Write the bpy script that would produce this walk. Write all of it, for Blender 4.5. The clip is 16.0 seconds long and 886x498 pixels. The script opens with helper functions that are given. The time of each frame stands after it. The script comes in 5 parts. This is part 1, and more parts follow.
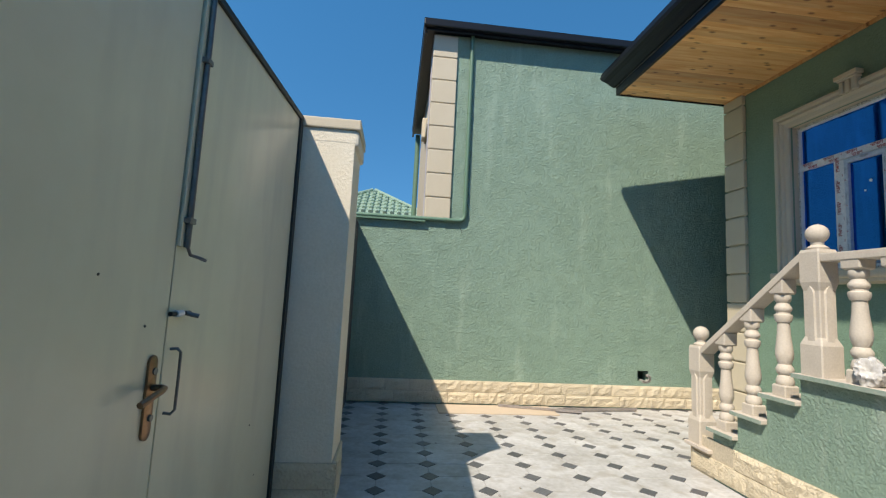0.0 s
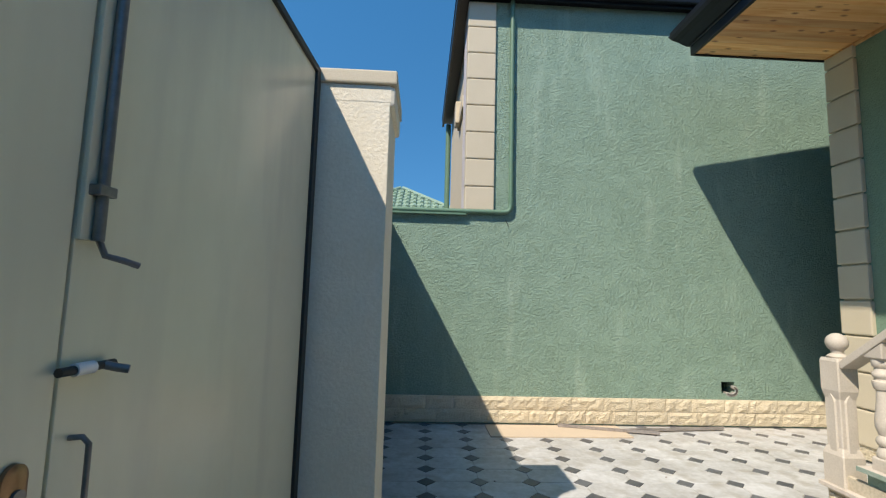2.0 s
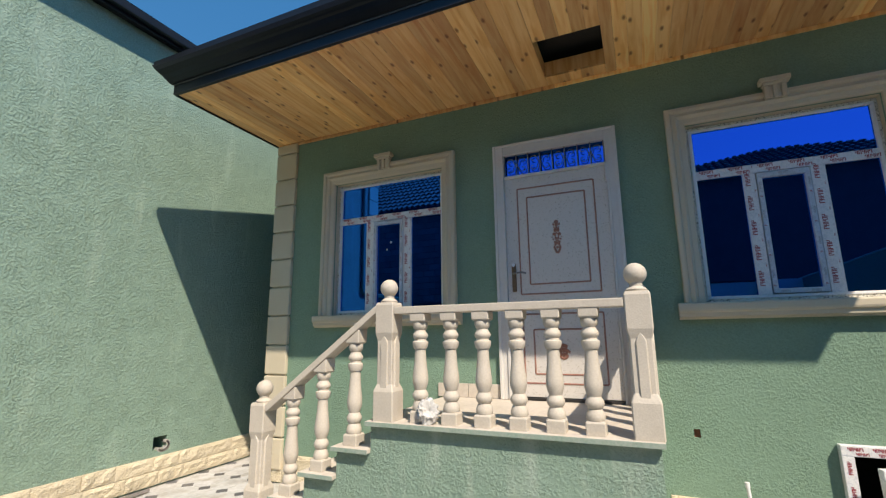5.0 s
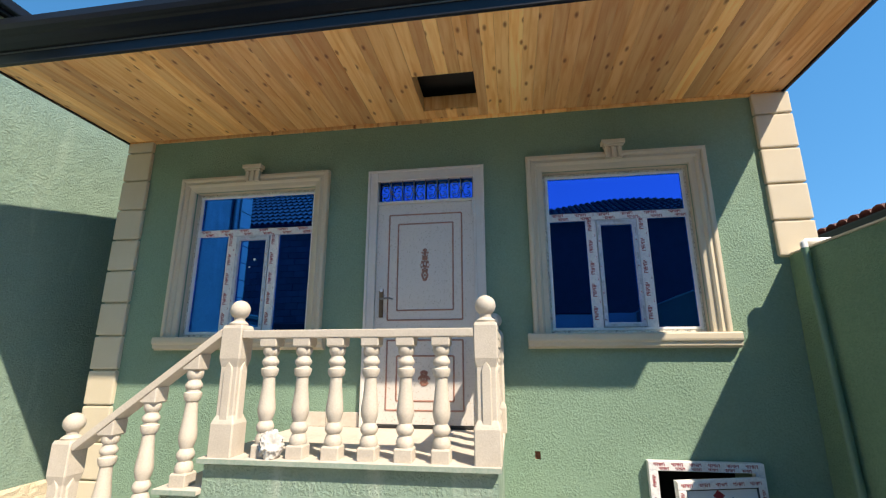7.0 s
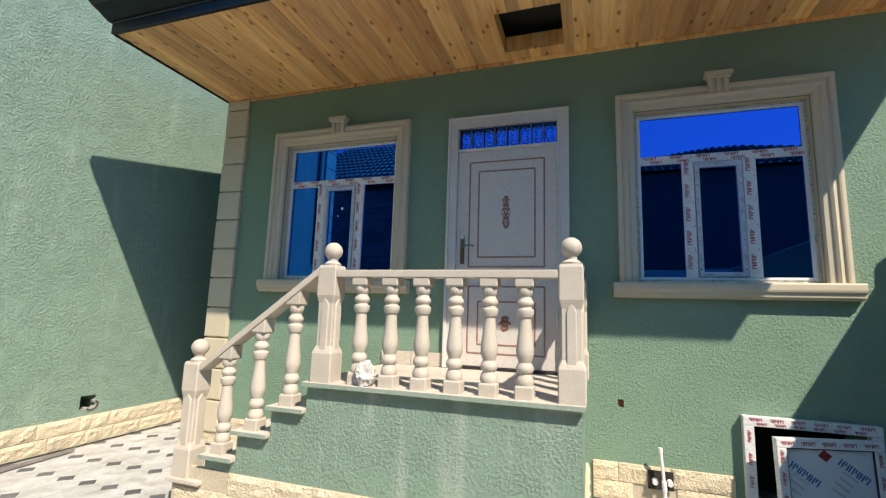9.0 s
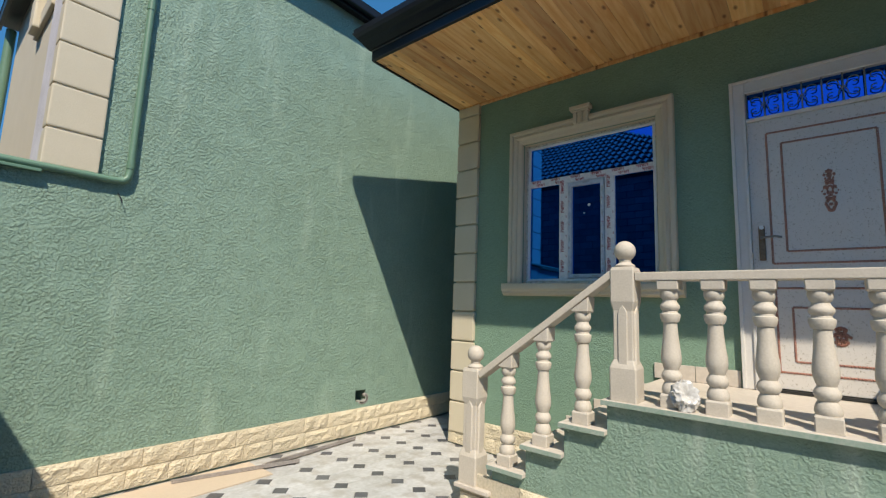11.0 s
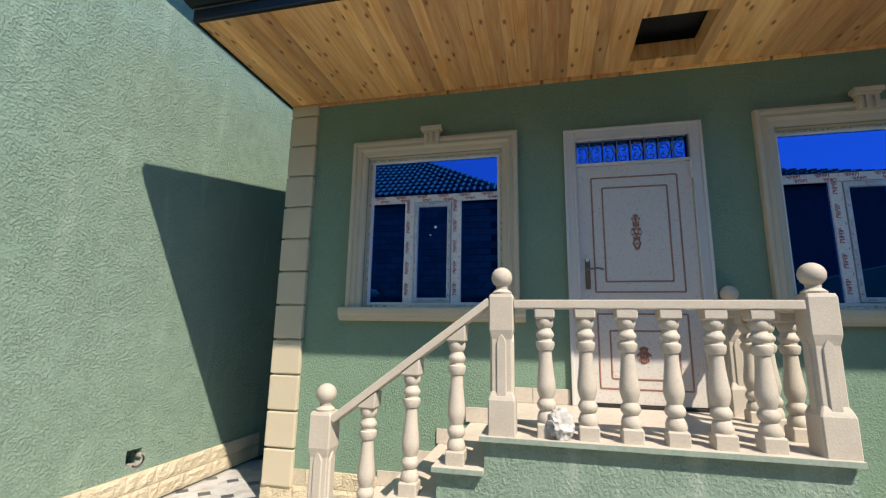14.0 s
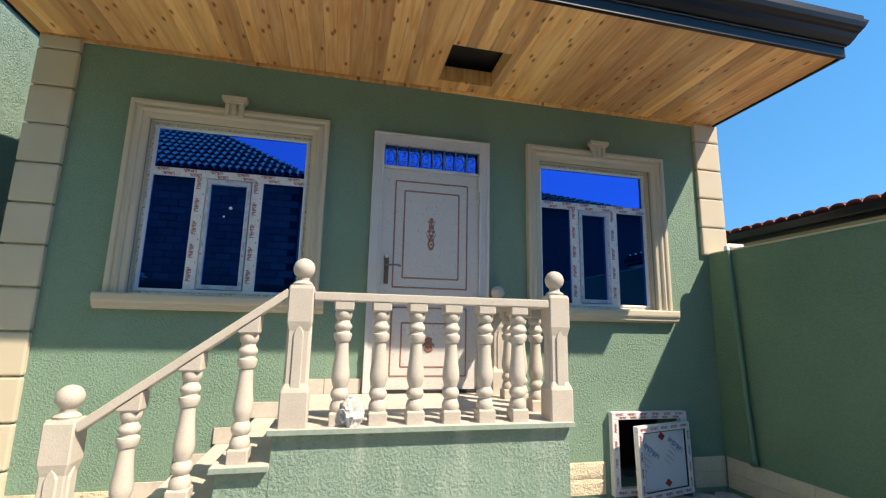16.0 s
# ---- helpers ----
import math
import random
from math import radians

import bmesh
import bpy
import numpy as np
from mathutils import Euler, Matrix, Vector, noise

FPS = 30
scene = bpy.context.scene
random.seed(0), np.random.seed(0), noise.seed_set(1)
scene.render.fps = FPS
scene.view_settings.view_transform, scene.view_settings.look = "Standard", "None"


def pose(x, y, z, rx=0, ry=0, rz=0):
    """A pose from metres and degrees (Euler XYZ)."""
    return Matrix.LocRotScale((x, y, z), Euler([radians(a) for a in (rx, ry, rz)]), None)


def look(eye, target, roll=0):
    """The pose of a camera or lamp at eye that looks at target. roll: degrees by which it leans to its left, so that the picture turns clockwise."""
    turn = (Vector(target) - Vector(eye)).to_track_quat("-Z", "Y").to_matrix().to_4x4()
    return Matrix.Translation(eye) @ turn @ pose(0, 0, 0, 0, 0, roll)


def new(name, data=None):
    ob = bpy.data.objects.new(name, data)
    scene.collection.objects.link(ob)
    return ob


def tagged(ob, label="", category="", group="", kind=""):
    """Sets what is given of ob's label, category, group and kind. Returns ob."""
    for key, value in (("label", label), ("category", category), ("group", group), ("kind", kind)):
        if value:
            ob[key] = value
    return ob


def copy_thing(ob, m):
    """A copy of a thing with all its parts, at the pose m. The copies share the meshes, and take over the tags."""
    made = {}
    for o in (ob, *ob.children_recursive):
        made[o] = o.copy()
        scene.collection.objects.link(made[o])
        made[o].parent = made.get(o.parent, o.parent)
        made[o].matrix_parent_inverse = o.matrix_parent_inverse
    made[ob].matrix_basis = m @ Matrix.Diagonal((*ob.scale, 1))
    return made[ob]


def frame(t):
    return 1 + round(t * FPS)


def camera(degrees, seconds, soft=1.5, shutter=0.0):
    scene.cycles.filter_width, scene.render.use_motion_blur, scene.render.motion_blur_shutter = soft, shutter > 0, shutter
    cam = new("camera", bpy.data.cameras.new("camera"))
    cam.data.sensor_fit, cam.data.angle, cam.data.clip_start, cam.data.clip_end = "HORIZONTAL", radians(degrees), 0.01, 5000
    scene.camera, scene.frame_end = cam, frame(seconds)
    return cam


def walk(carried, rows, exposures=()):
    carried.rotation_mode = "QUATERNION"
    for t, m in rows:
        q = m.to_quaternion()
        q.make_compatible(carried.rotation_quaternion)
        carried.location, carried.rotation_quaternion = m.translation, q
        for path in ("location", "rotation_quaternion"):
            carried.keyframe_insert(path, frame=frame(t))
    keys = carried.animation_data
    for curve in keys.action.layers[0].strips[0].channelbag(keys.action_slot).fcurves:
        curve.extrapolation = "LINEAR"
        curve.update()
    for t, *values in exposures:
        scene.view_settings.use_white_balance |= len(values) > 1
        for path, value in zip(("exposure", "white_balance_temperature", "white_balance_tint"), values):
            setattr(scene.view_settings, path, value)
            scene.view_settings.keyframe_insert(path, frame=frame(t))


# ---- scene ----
cam = camera(89.3, 16.0, soft=1.25)
PATH = [
    (0, (-0.004, 0.36, 1.34), (0.203, 2.338, 1.555), 2.9),
    (0.5, (-0.003, 0.543, 1.341), (0.036, 2.533, 1.539), 2.7),
    (1, (-0.035, 0.774, 1.363), (-0.022, 2.765, 1.554), 2.4),
    (1.5, (-0.099, 0.978, 1.384), (-0.063, 2.967, 1.583), 2.0),
    (2, (-0.129, 1.133, 1.384), (-0.04, 3.12, 1.593), 1.5),
    (2.5, (-0.123, 1.29, 1.401), (0.108, 3.262, 1.642), 0.7),
    (3, (-0.133, 1.403, 1.425), (0.572, 3.257, 1.685), 0.0),
    (3.5, (-0.145, 1.405, 1.438), (1.038, 2.991, 1.731), 0.1),
    (4, (-0.161, 1.384, 1.445), (1.354, 2.651, 1.761), -0.0),
    (4.5, (-0.131, 1.359, 1.489), (1.577, 2.339, 1.841), -0.5),
    (6.8, (-0.106, 1.209, 1.585), (1.804, 1.563, 2.059), 0.1),
    (7, (-0.086, 1.183, 1.558), (1.835, 1.474, 2.032), -0.1),
    (7.5, (-0.054, 1.125, 1.483), (1.897, 1.337, 1.868), -0.5),
    (8, (-0.069, 1.1, 1.447), (1.898, 1.307, 1.744), -0.2),
    (8.5, (-0.078, 1.122, 1.46), (1.874, 1.44, 1.754), 0.4),
    (9, (-0.089, 1.24, 1.453), (1.791, 1.859, 1.74), 1.8),
    (9.5, (-0.102, 1.465, 1.466), (1.692, 2.3, 1.756), 2.4),
    (10, (-0.142, 1.684, 1.475), (1.524, 2.754, 1.756), 2.4),
    (10.2, (-0.162, 1.76, 1.48), (1.422, 2.955, 1.736), 2.6),
    (12.5, (-0.126, 2.604, 1.474), (1.362, 3.914, 1.738), 2.0),
    (13, (-0.085, 2.700, 1.480), (1.559, 3.798, 1.784), 1.2),
    (13.5, (-0.060, 2.720, 1.495), (1.710, 3.589, 1.832), 0.4),
    (14, (-0.045, 2.745, 1.535), (1.869, 3.193, 1.904), 1.0),
    (14.5, (-0.082, 2.788, 1.56), (1.877, 2.879, 1.951), 1.3),
    (15, (-0.104, 2.817, 1.574), (1.851, 2.664, 1.966), 1.2),
    (15.5, (-0.103, 2.807, 1.552), (1.842, 2.531, 1.926), 1.4),
    (16, (-0.113, 2.793, 1.537), (1.808, 2.36, 1.886), 1.2),
]
walk(cam, [(t, look(eye, target, roll)) for t, eye, target, roll in PATH],
     exposures=[(0, 0.36, 7150, 11), (4.0, 0.36, 7050, 11), (4.7, 0.40, 7200, 12), (7.0, 0.86, 7600, 13), (8.0, 0.70, 7500, 13), (9.0, 0.62, 7250, 12), (10.0, 0.33, 7050, 10), (12.5, 0.28, 7050, 9), (13.5, 0.32, 7050, 9), (14.2, 0.64, 7400, 13), (15.0, 0.82, 7650, 13), (16.0, 0.84, 7600, 13)])

# ---- sun, sky ----
SUN = Vector((1.0, 1.08, -1.81)).normalized()
world = bpy.data.worlds.new("sky")
scene.world = world
world.use_nodes = True
wn = world.node_tree
sky = wn.nodes.new("ShaderNodeTexSky")
sky.sky_type = "NISHITA"
sky.sun_disc = False
sky.sun_elevation = math.asin(-SUN.z)
sky.sun_rotation = math.atan2(-SUN.x, -SUN.y)
sky.altitude = 0
sky.air_density, sky.dust_density, sky.ozone_density = 1.0, 0.0, 1.6
wn.nodes["Background"].inputs["Strength"].default_value = 0.168
deep = wn.nodes.new("ShaderNodeHueSaturation")
deep.inputs["Saturation"].default_value, deep.inputs["Hue"].default_value = 1.34, 0.494
# clear dry air: the horizon keeps the blue of the sky higher up
dome, lift = wn.nodes.new("ShaderNodeTexCoord"), wn.nodes.new("ShaderNodeVectorMath")
lift.operation = "ADD"
lift.inputs[1].default_value = (0, 0, 0.30)
even = wn.nodes.new("ShaderNodeVectorMath")
even.operation = "NORMALIZE"
wn.links.new(dome.outputs["Generated"], lift.inputs[0])
wn.links.new(lift.outputs[0], even.inputs[0])
wn.links.new(even.outputs[0], sky.inputs["Vector"])
wn.links.new(sky.outputs[0], deep.inputs["Color"])
wn.links.new(deep.outputs[0], wn.nodes["Background"].inputs["Color"])
lamp = bpy.data.lights.new("sun", "SUN")
lamp.energy, lamp.angle, lamp.color = 4.65, radians(0.55), (1.0, 0.94, 0.84)
sun = new("sun", lamp)
sun.matrix_world = look((-6, -6, 12), Vector((-6, -6, 12)) + SUN)

FLOOR = -0.035
WALL_X = 4.04      # face of the house
NORTH_Y = 6.35     # face of the neighbour's wall
SOUTH_Y = -1.17    # face of the side wall


# ---- materials ----
def material(name, base, rough=0.7, metal=0.0, dark=None, scale=3.0, grain=60.0, bump=0.0, bump_scale=80.0,
             spread=0.25, mid=0.5, mottle=0.5, per_piece=0.0, per_island=0.0, spec=0.5, kind="noise", deep=0.012, streak=None, level=0.6):
    m = bpy.data.materials.new(name)
    m.use_nodes = True
    nt = m.node_tree
    bs = nt.nodes["Principled BSDF"]
    bs.inputs["Roughness"].default_value, bs.inputs["Metallic"].default_value = rough, metal
    bs.inputs["Specular IOR Level"].default_value = spec
    tc = nt.nodes.new("ShaderNodeNewGeometry")
    big, fine = nt.nodes.new("ShaderNodeTexNoise"), nt.nodes.new("ShaderNodeTexNoise")
    big.inputs["Scale"].default_value, big.inputs["Detail"].default_value, big.inputs["Roughness"].default_value = scale, 6, 0.62
    fine.inputs["Scale"].default_value, fine.inputs["Detail"].default_value = grain, 3
    for n in (big, fine):
        nt.links.new(tc.outputs["Position"], n.inputs["Vector"])
    both = nt.nodes.new("ShaderNodeMath")
    both.operation = "MULTIPLY_ADD"
    both.inputs[1].default_value = 1 - mottle
    nt.links.new(fine.outputs["Fac"], both.inputs[0])
    half = nt.nodes.new("ShaderNodeMath")
    half.operation = "MULTIPLY"
    half.inputs[1].default_value = mottle
    nt.links.new(big.outputs["Fac"], half.inputs[0])
    nt.links.new(half.outputs[0], both.inputs[2])
    ramp = nt.nodes.new("ShaderNodeValToRGB")
    ramp.color_ramp.elements[0].position, ramp.color_ramp.elements[1].position = mid - spread / 2, mid + spread / 2
    ramp.color_ramp.elements[0].color = (*(dark or [c * 0.72 for c in base]), 1)
    ramp.color_ramp.elements[1].color = (*base, 1)
    nt.links.new(both.outputs[0], ramp.inputs["Fac"])
    out = ramp.outputs["Color"]
    if per_piece or per_island:
        src = nt.nodes.new("ShaderNodeObjectInfo" if per_piece else "ShaderNodeNewGeometry")
        rnd = src.outputs["Random" if per_piece else "Random Per Island"]
        amount = per_piece or per_island
        mr = nt.nodes.new("ShaderNodeMapRange")
        mr.inputs["To Min"].default_value, mr.inputs["To Max"].default_value = 1 - amount, 1 + amount * 0.6
        nt.links.new(rnd, mr.inputs["Value"])
        hsv = nt.nodes.new("ShaderNodeHueSaturation")
        nt.links.new(mr.outputs[0], hsv.inputs["Value"])
        nt.links.new(out, hsv.inputs["Color"])
        out = hsv.outputs["Color"]
    if streak:
        mp, st, lim = nt.nodes.new("ShaderNodeMapping"), nt.nodes.new("ShaderNodeTexNoise"), nt.nodes.new("ShaderNodeMapRange")
        mp.inputs["Scale"].default_value = (3.2, 3.2, 0.55)
        st.inputs["Scale"].default_value, st.inputs["Detail"].default_value = 1.6, 8
        lim.inputs["From Min"].default_value, lim.inputs["From Max"].default_value, lim.inputs["To Max"].default_value = level, level + 0.14, 0.55
        mx = nt.nodes.new("ShaderNodeMixRGB")
        mx.inputs["Color2"].default_value = (*streak, 1)
        nt.links.new(tc.outputs["Position"], mp.inputs["Vector"])
        nt.links.new(mp.outputs[0], st.inputs["Vector"])
        nt.links.new(st.outputs["Fac"], lim.inputs["Value"])
        nt.links.new(lim.outputs[0], mx.inputs["Fac"])
        nt.links.new(out, mx.inputs["Color1"])
        out = mx.outputs[0]
    nt.links.new(out, bs.inputs["Base Color"])
    if bump:
        bn = nt.nodes.new("ShaderNodeBump")
        bn.inputs["Strength"].default_value, bn.inputs["Distance"].default_value = bump, deep
        if kind == "worms":
            rel = nt.nodes.new("ShaderNodeTexNoise")
            rel.inputs["Scale"].default_value, rel.inputs["Detail"].default_value = bump_scale, 4
            rel.inputs["Roughness"].default_value, rel.inputs["Distortion"].default_value = 0.56, 0.3
            shape = nt.nodes.new("ShaderNodeMapRange")
            shape.interpolation_type = "SMOOTHSTEP"
            shape.inputs["From Min"].default_value, shape.inputs["From Max"].default_value = 0.40, 0.62
            nt.links.new(tc.outputs["Position"], rel.inputs["Vector"])
            nt.links.new(rel.outputs["Fac"], shape.inputs["Value"])
            patch, span, height = nt.nodes.new("ShaderNodeTexNoise"), nt.nodes.new("ShaderNodeMapRange"), nt.nodes.new("ShaderNodeMath")
            patch.inputs["Scale"].default_value, patch.inputs["Detail"].default_value = 6.0, 4
            span.inputs["From Min"].default_value, span.inputs["From Max"].default_value = 0.36, 0.62
            span.inputs["To Min"].default_value, span.inputs["To Max"].default_value = 0.30, 1.0
            height.operation = "MULTIPLY"
            nt.links.new(tc.outputs["Position"], patch.inputs["Vector"])
            nt.links.new(patch.outputs["Fac"], span.inputs["Value"])
            nt.links.new(shape.outputs[0], height.inputs[0])
            nt.links.new(span.outputs[0], height.inputs[1])
            nt.links.new(height.outputs[0], bn.inputs["Height"])
        else:
            rel = nt.nodes.new("ShaderNodeTexNoise")
            rel.inputs["Scale"].default_value, rel.inputs["Detail"].default_value = bump_scale, 4
            nt.links.new(tc.outputs["Position"], rel.inputs["Vector"])
            nt.links.new(rel.outputs["Fac"], bn.inputs["Height"])
        nt.links.new(bn.outputs[0], bs.inputs["Normal"])
    return m


# green wall paint, its colour lightened to suit the sunlit north wall
STUCCO = material("green_stucco", (0.268, 0.384, 0.310), 0.7, dark=(0.192, 0.292, 0.226), scale=2.6, grain=75, mottle=0.3, bump=0.7, bump_scale=56, spread=0.34, kind="worms", spec=0.35, deep=0.014, streak=(0.34, 0.45, 0.365), level=0.58)
# same green paint, its colour darkened for the front shaded by the eave
STUCCO_HOUSE_SHADED = material("house_green_stucco_shaded", (0.202, 0.314, 0.236), 0.75, dark=(0.162, 0.260, 0.190), scale=1.6, grain=60, mottle=0.4, bump=0.45, bump_scale=58, spread=0.36, kind="worms", spec=0.3, deep=0.010)
STUCCO_STAIN = material("stained_green_stucco", (0.240, 0.340, 0.275), 0.7, dark=(0.190, 0.283, 0.222), scale=1.8, grain=60, bump=0.6, bump_scale=52, spread=0.34, kind="worms", spec=0.35, deep=0.011, streak=(0.38, 0.45, 0.39), level=0.53)
STUCCO_FINE = material("green_stucco_fine", (0.170, 0.285, 0.185), 0.75, dark=(0.130, 0.230, 0.145), scale=1.4, grain=40, bump=0.5, bump_scale=52, spread=0.3, kind="worms", spec=0.3)
CREAM = material("cream_render", (0.59, 0.52, 0.40), 0.7, dark=(0.52, 0.455, 0.34), scale=3, grain=120, bump=0.12, bump_scale=150, spread=0.4)
CREAM_ROUGH = material("cream_textured_render", (0.78, 0.72, 0.60), 0.8, dark=(0.66, 0.60, 0.48), scale=3, grain=60, bump=0.22, bump_scale=55, spread=0.4, kind="worms")
LIME = material("pale_limestone", (0.58, 0.525, 0.45), 0.7, dark=(0.46, 0.41, 0.345), scale=5, grain=90, bump=0.12, bump_scale=120, spread=0.4, per_piece=0.06)
ROCK = material("split_stone", (0.72, 0.63, 0.47), 0.85, dark=(0.62, 0.53, 0.38), scale=6, grain=70, bump=0.9, bump_scale=60, deep=0.02, spread=0.4, per_piece=0.08)
JOINT = material("mortar", (0.58, 0.51, 0.39), 0.9, bump=0.3)
TILE = material("pale_floor_tile", (0.60, 0.60, 0.61), 0.42, dark=(0.36, 0.35, 0.335), scale=2.6, grain=26, bump=0.08, bump_scale=40, streak=(0.30, 0.27, 0.23), level=0.52, spread=0.30, mottle=0.7, per_piece=0.05)
TILE_FAR = material("pale_floor_tile_far", (0.60, 0.60, 0.61), 0.42, dark=(0.36, 0.35, 0.335), scale=2.6, grain=26, bump=0.08, bump_scale=40, streak=(0.30, 0.27, 0.23), level=0.52, spread=0.30, mottle=0.7, per_island=0.05)
DOT = material("dark_floor_tile", (0.135, 0.137, 0.150), 0.38, dark=(0.060, 0.062, 0.072), scale=5, grain=60, spread=0.35, per_piece=0.25)
GROUT = material("floor_grout", (0.42, 0.41, 0.38), 0.9, bump=0.2)
MARBLE = material("pale_marble_tread", (0.62, 0.56, 0.49), 0.5, dark=(0.48, 0.42, 0.36), scale=4, grain=30, spread=0.4)
TREAD_EDGE = material("green_painted_edge", (0.20, 0.29, 0.235), 0.7, dark=(0.33, 0.37, 0.32), scale=9, grain=60, spread=0.35)
BLACK = material("dark_coated_metal", (0.012, 0.013, 0.017), 0.36, dark=(0.008, 0.009, 0.012), scale=3, spec=0.3)
BLACK_PAINT = material("black_painted_steel", (0.02, 0.02, 0.02), 0.5)
GATE = material("olive_grey_gate_paint", (0.74, 0.71, 0.55), 0.25, dark=(0.66, 0.63, 0.47), scale=1.3, grain=12, bump=0.25, bump_scale=2.2, spread=0.4, mottle=0.8, streak=(0.60, 0.57, 0.45), level=0.50)
STEEL = material("worn_grey_steel", (0.22, 0.22, 0.22), 0.45, metal=0.7, scale=20)
BRONZE = material("worn_bronze", (0.34, 0.22, 0.14), 0.35, metal=0.9, dark=(0.22, 0.13, 0.08), scale=25, spread=0.4)
PIPE_GREEN = material("green_painted_pipe", (0.13, 0.24, 0.165), 0.45, scale=6, spread=0.5)
PVC = material("white_pvc", (0.80, 0.80, 0.80), 0.35, dark=(0.73, 0.74, 0.76), scale=15, grain=60, spread=0.4)
FILM = material("printed_protective_film", (0.78, 0.78, 0.79), 0.35, dark=(0.50, 0.53, 0.58), scale=45, grain=210, spread=0.22, mid=0.43)
FOAM = material("mounting_foam", (0.72, 0.69, 0.60), 0.9, dark=(0.07, 0.07, 0.07), scale=70, grain=190, spread=0.10, mid=0.45, bump=0.7, bump_scale=60)
RED = material("red_print", (0.36, 0.02, 0.035), 0.5)
FILM_BLUE = material("blue_tinted_protective_film", (0.60, 0.66, 0.73), 0.35, dark=(0.36, 0.42, 0.52), scale=38, grain=200, spread=0.24)
BLUE = material("blue_print", (0.03, 0.16, 0.38), 0.5)
GREY_PRINT = material("grey_print", (0.35, 0.38, 0.42), 0.5)
PANEL_FILM = material("white_film_over_glass", (0.66, 0.71, 0.76), 0.35, dark=(0.60, 0.66, 0.72), scale=4, spread=0.4)
DOOR = material("white_patinated_door_paint", (0.62, 0.59, 0.555), 0.45, dark=(0.30, 0.26, 0.20), scale=55, grain=150, spread=0.06, mid=0.40, mottle=0.5)
DOOR_FRAME = material("white_door_frame_paint", (0.66, 0.64, 0.615), 0.42, dark=(0.58, 0.56, 0.53), scale=6, grain=90, spread=0.4)
ROPE = material("brown_patina_moulding", (0.46, 0.24, 0.18), 0.5, dark=(0.26, 0.11, 0.08), scale=60, grain=200, spread=0.3)
# near-black paint: the shade of enclosed spaces is put into the colour
SHADE_BLACK = material("painted_interior_shade", (0.03, 0.028, 0.025), 0.9)
CEMENT = material("grey_cement", (0.40, 0.38, 0.35), 0.9, bump=0.6, bump_scale=40, spread=0.4)
BLOCKS = material("concrete_block", (0.17, 0.165, 0.155), 0.9, bump=0.3, per_piece=0.22, per_island=0.0)
DARK_RENDER = material("grey_unfinished_render", (0.08, 0.078, 0.075), 0.9, bump=0.3)
DARK_RENDER_LIGHT = material("lilac_grey_render", (0.62, 0.59, 0.63), 0.9, bump=0.2)
BLOCK_JOINT = material("block_mortar", (0.05, 0.048, 0.045), 0.9, bump=0.3)
ROOF_GREEN = material("green_metal_tile", (0.28, 0.40, 0.31), 0.5, scale=4)
ROOF_GREY = material("grey_metal_tile", (0.022, 0.024, 0.028), 0.65, scale=4)
ROOF_RED = material("brown_red_roof_tile", (0.31, 0.15, 0.12), 0.6, dark=(0.20, 0.09, 0.075), scale=7, per_piece=0.2)
CARD = material("tan_board", (0.58, 0.47, 0.36), 0.8, dark=(0.50, 0.40, 0.30), scale=4, spread=0.5)
ALU = material("dull_metal_strip", (0.42, 0.38, 0.36), 0.45, metal=0.4, scale=9)
BAG = material("thin_white_plastic", (0.60, 0.59, 0.575), 0.22, dark=(0.44, 0.42, 0.39), scale=12, bump=0.35, bump_scale=35)
EARTH = material("dusty_ground", (0.33, 0.28, 0.22), 0.95, bump=0.4, scale=0.6)
RED_BRICK = material("red_brick", (0.30, 0.10, 0.06), 0.9, bump=0.4)

# coated mirror glass of the windows
GLASS = bpy.data.materials.new("blue_mirror_glass")
GLASS.use_nodes = True
gb = GLASS.node_tree.nodes["Principled BSDF"]
gb.inputs["Base Color"].default_value = (0.005, 0.125, 0.56, 1)
gb.inputs["Metallic"].default_value, gb.inputs["Roughness"].default_value = 1.0, 0.015
gw = GLASS.node_tree.nodes.new("ShaderNodeTexNoise")
gt = GLASS.node_tree.nodes.new("ShaderNodeTexCoord")
gbump = GLASS.node_tree.nodes.new("ShaderNodeBump")
gw.inputs["Scale"].default_value = 2.0
gbump.inputs["Strength"].default_value, gbump.inputs["Distance"].default_value = 0.04, 0.01
GLASS.node_tree.links.new(gt.outputs["Object"], gw.inputs["Vector"])
GLASS.node_tree.links.new(gw.outputs["Fac"], gbump.inputs["Height"])
GLASS.node_tree.links.new(gbump.outputs[0], gb.inputs["Normal"])


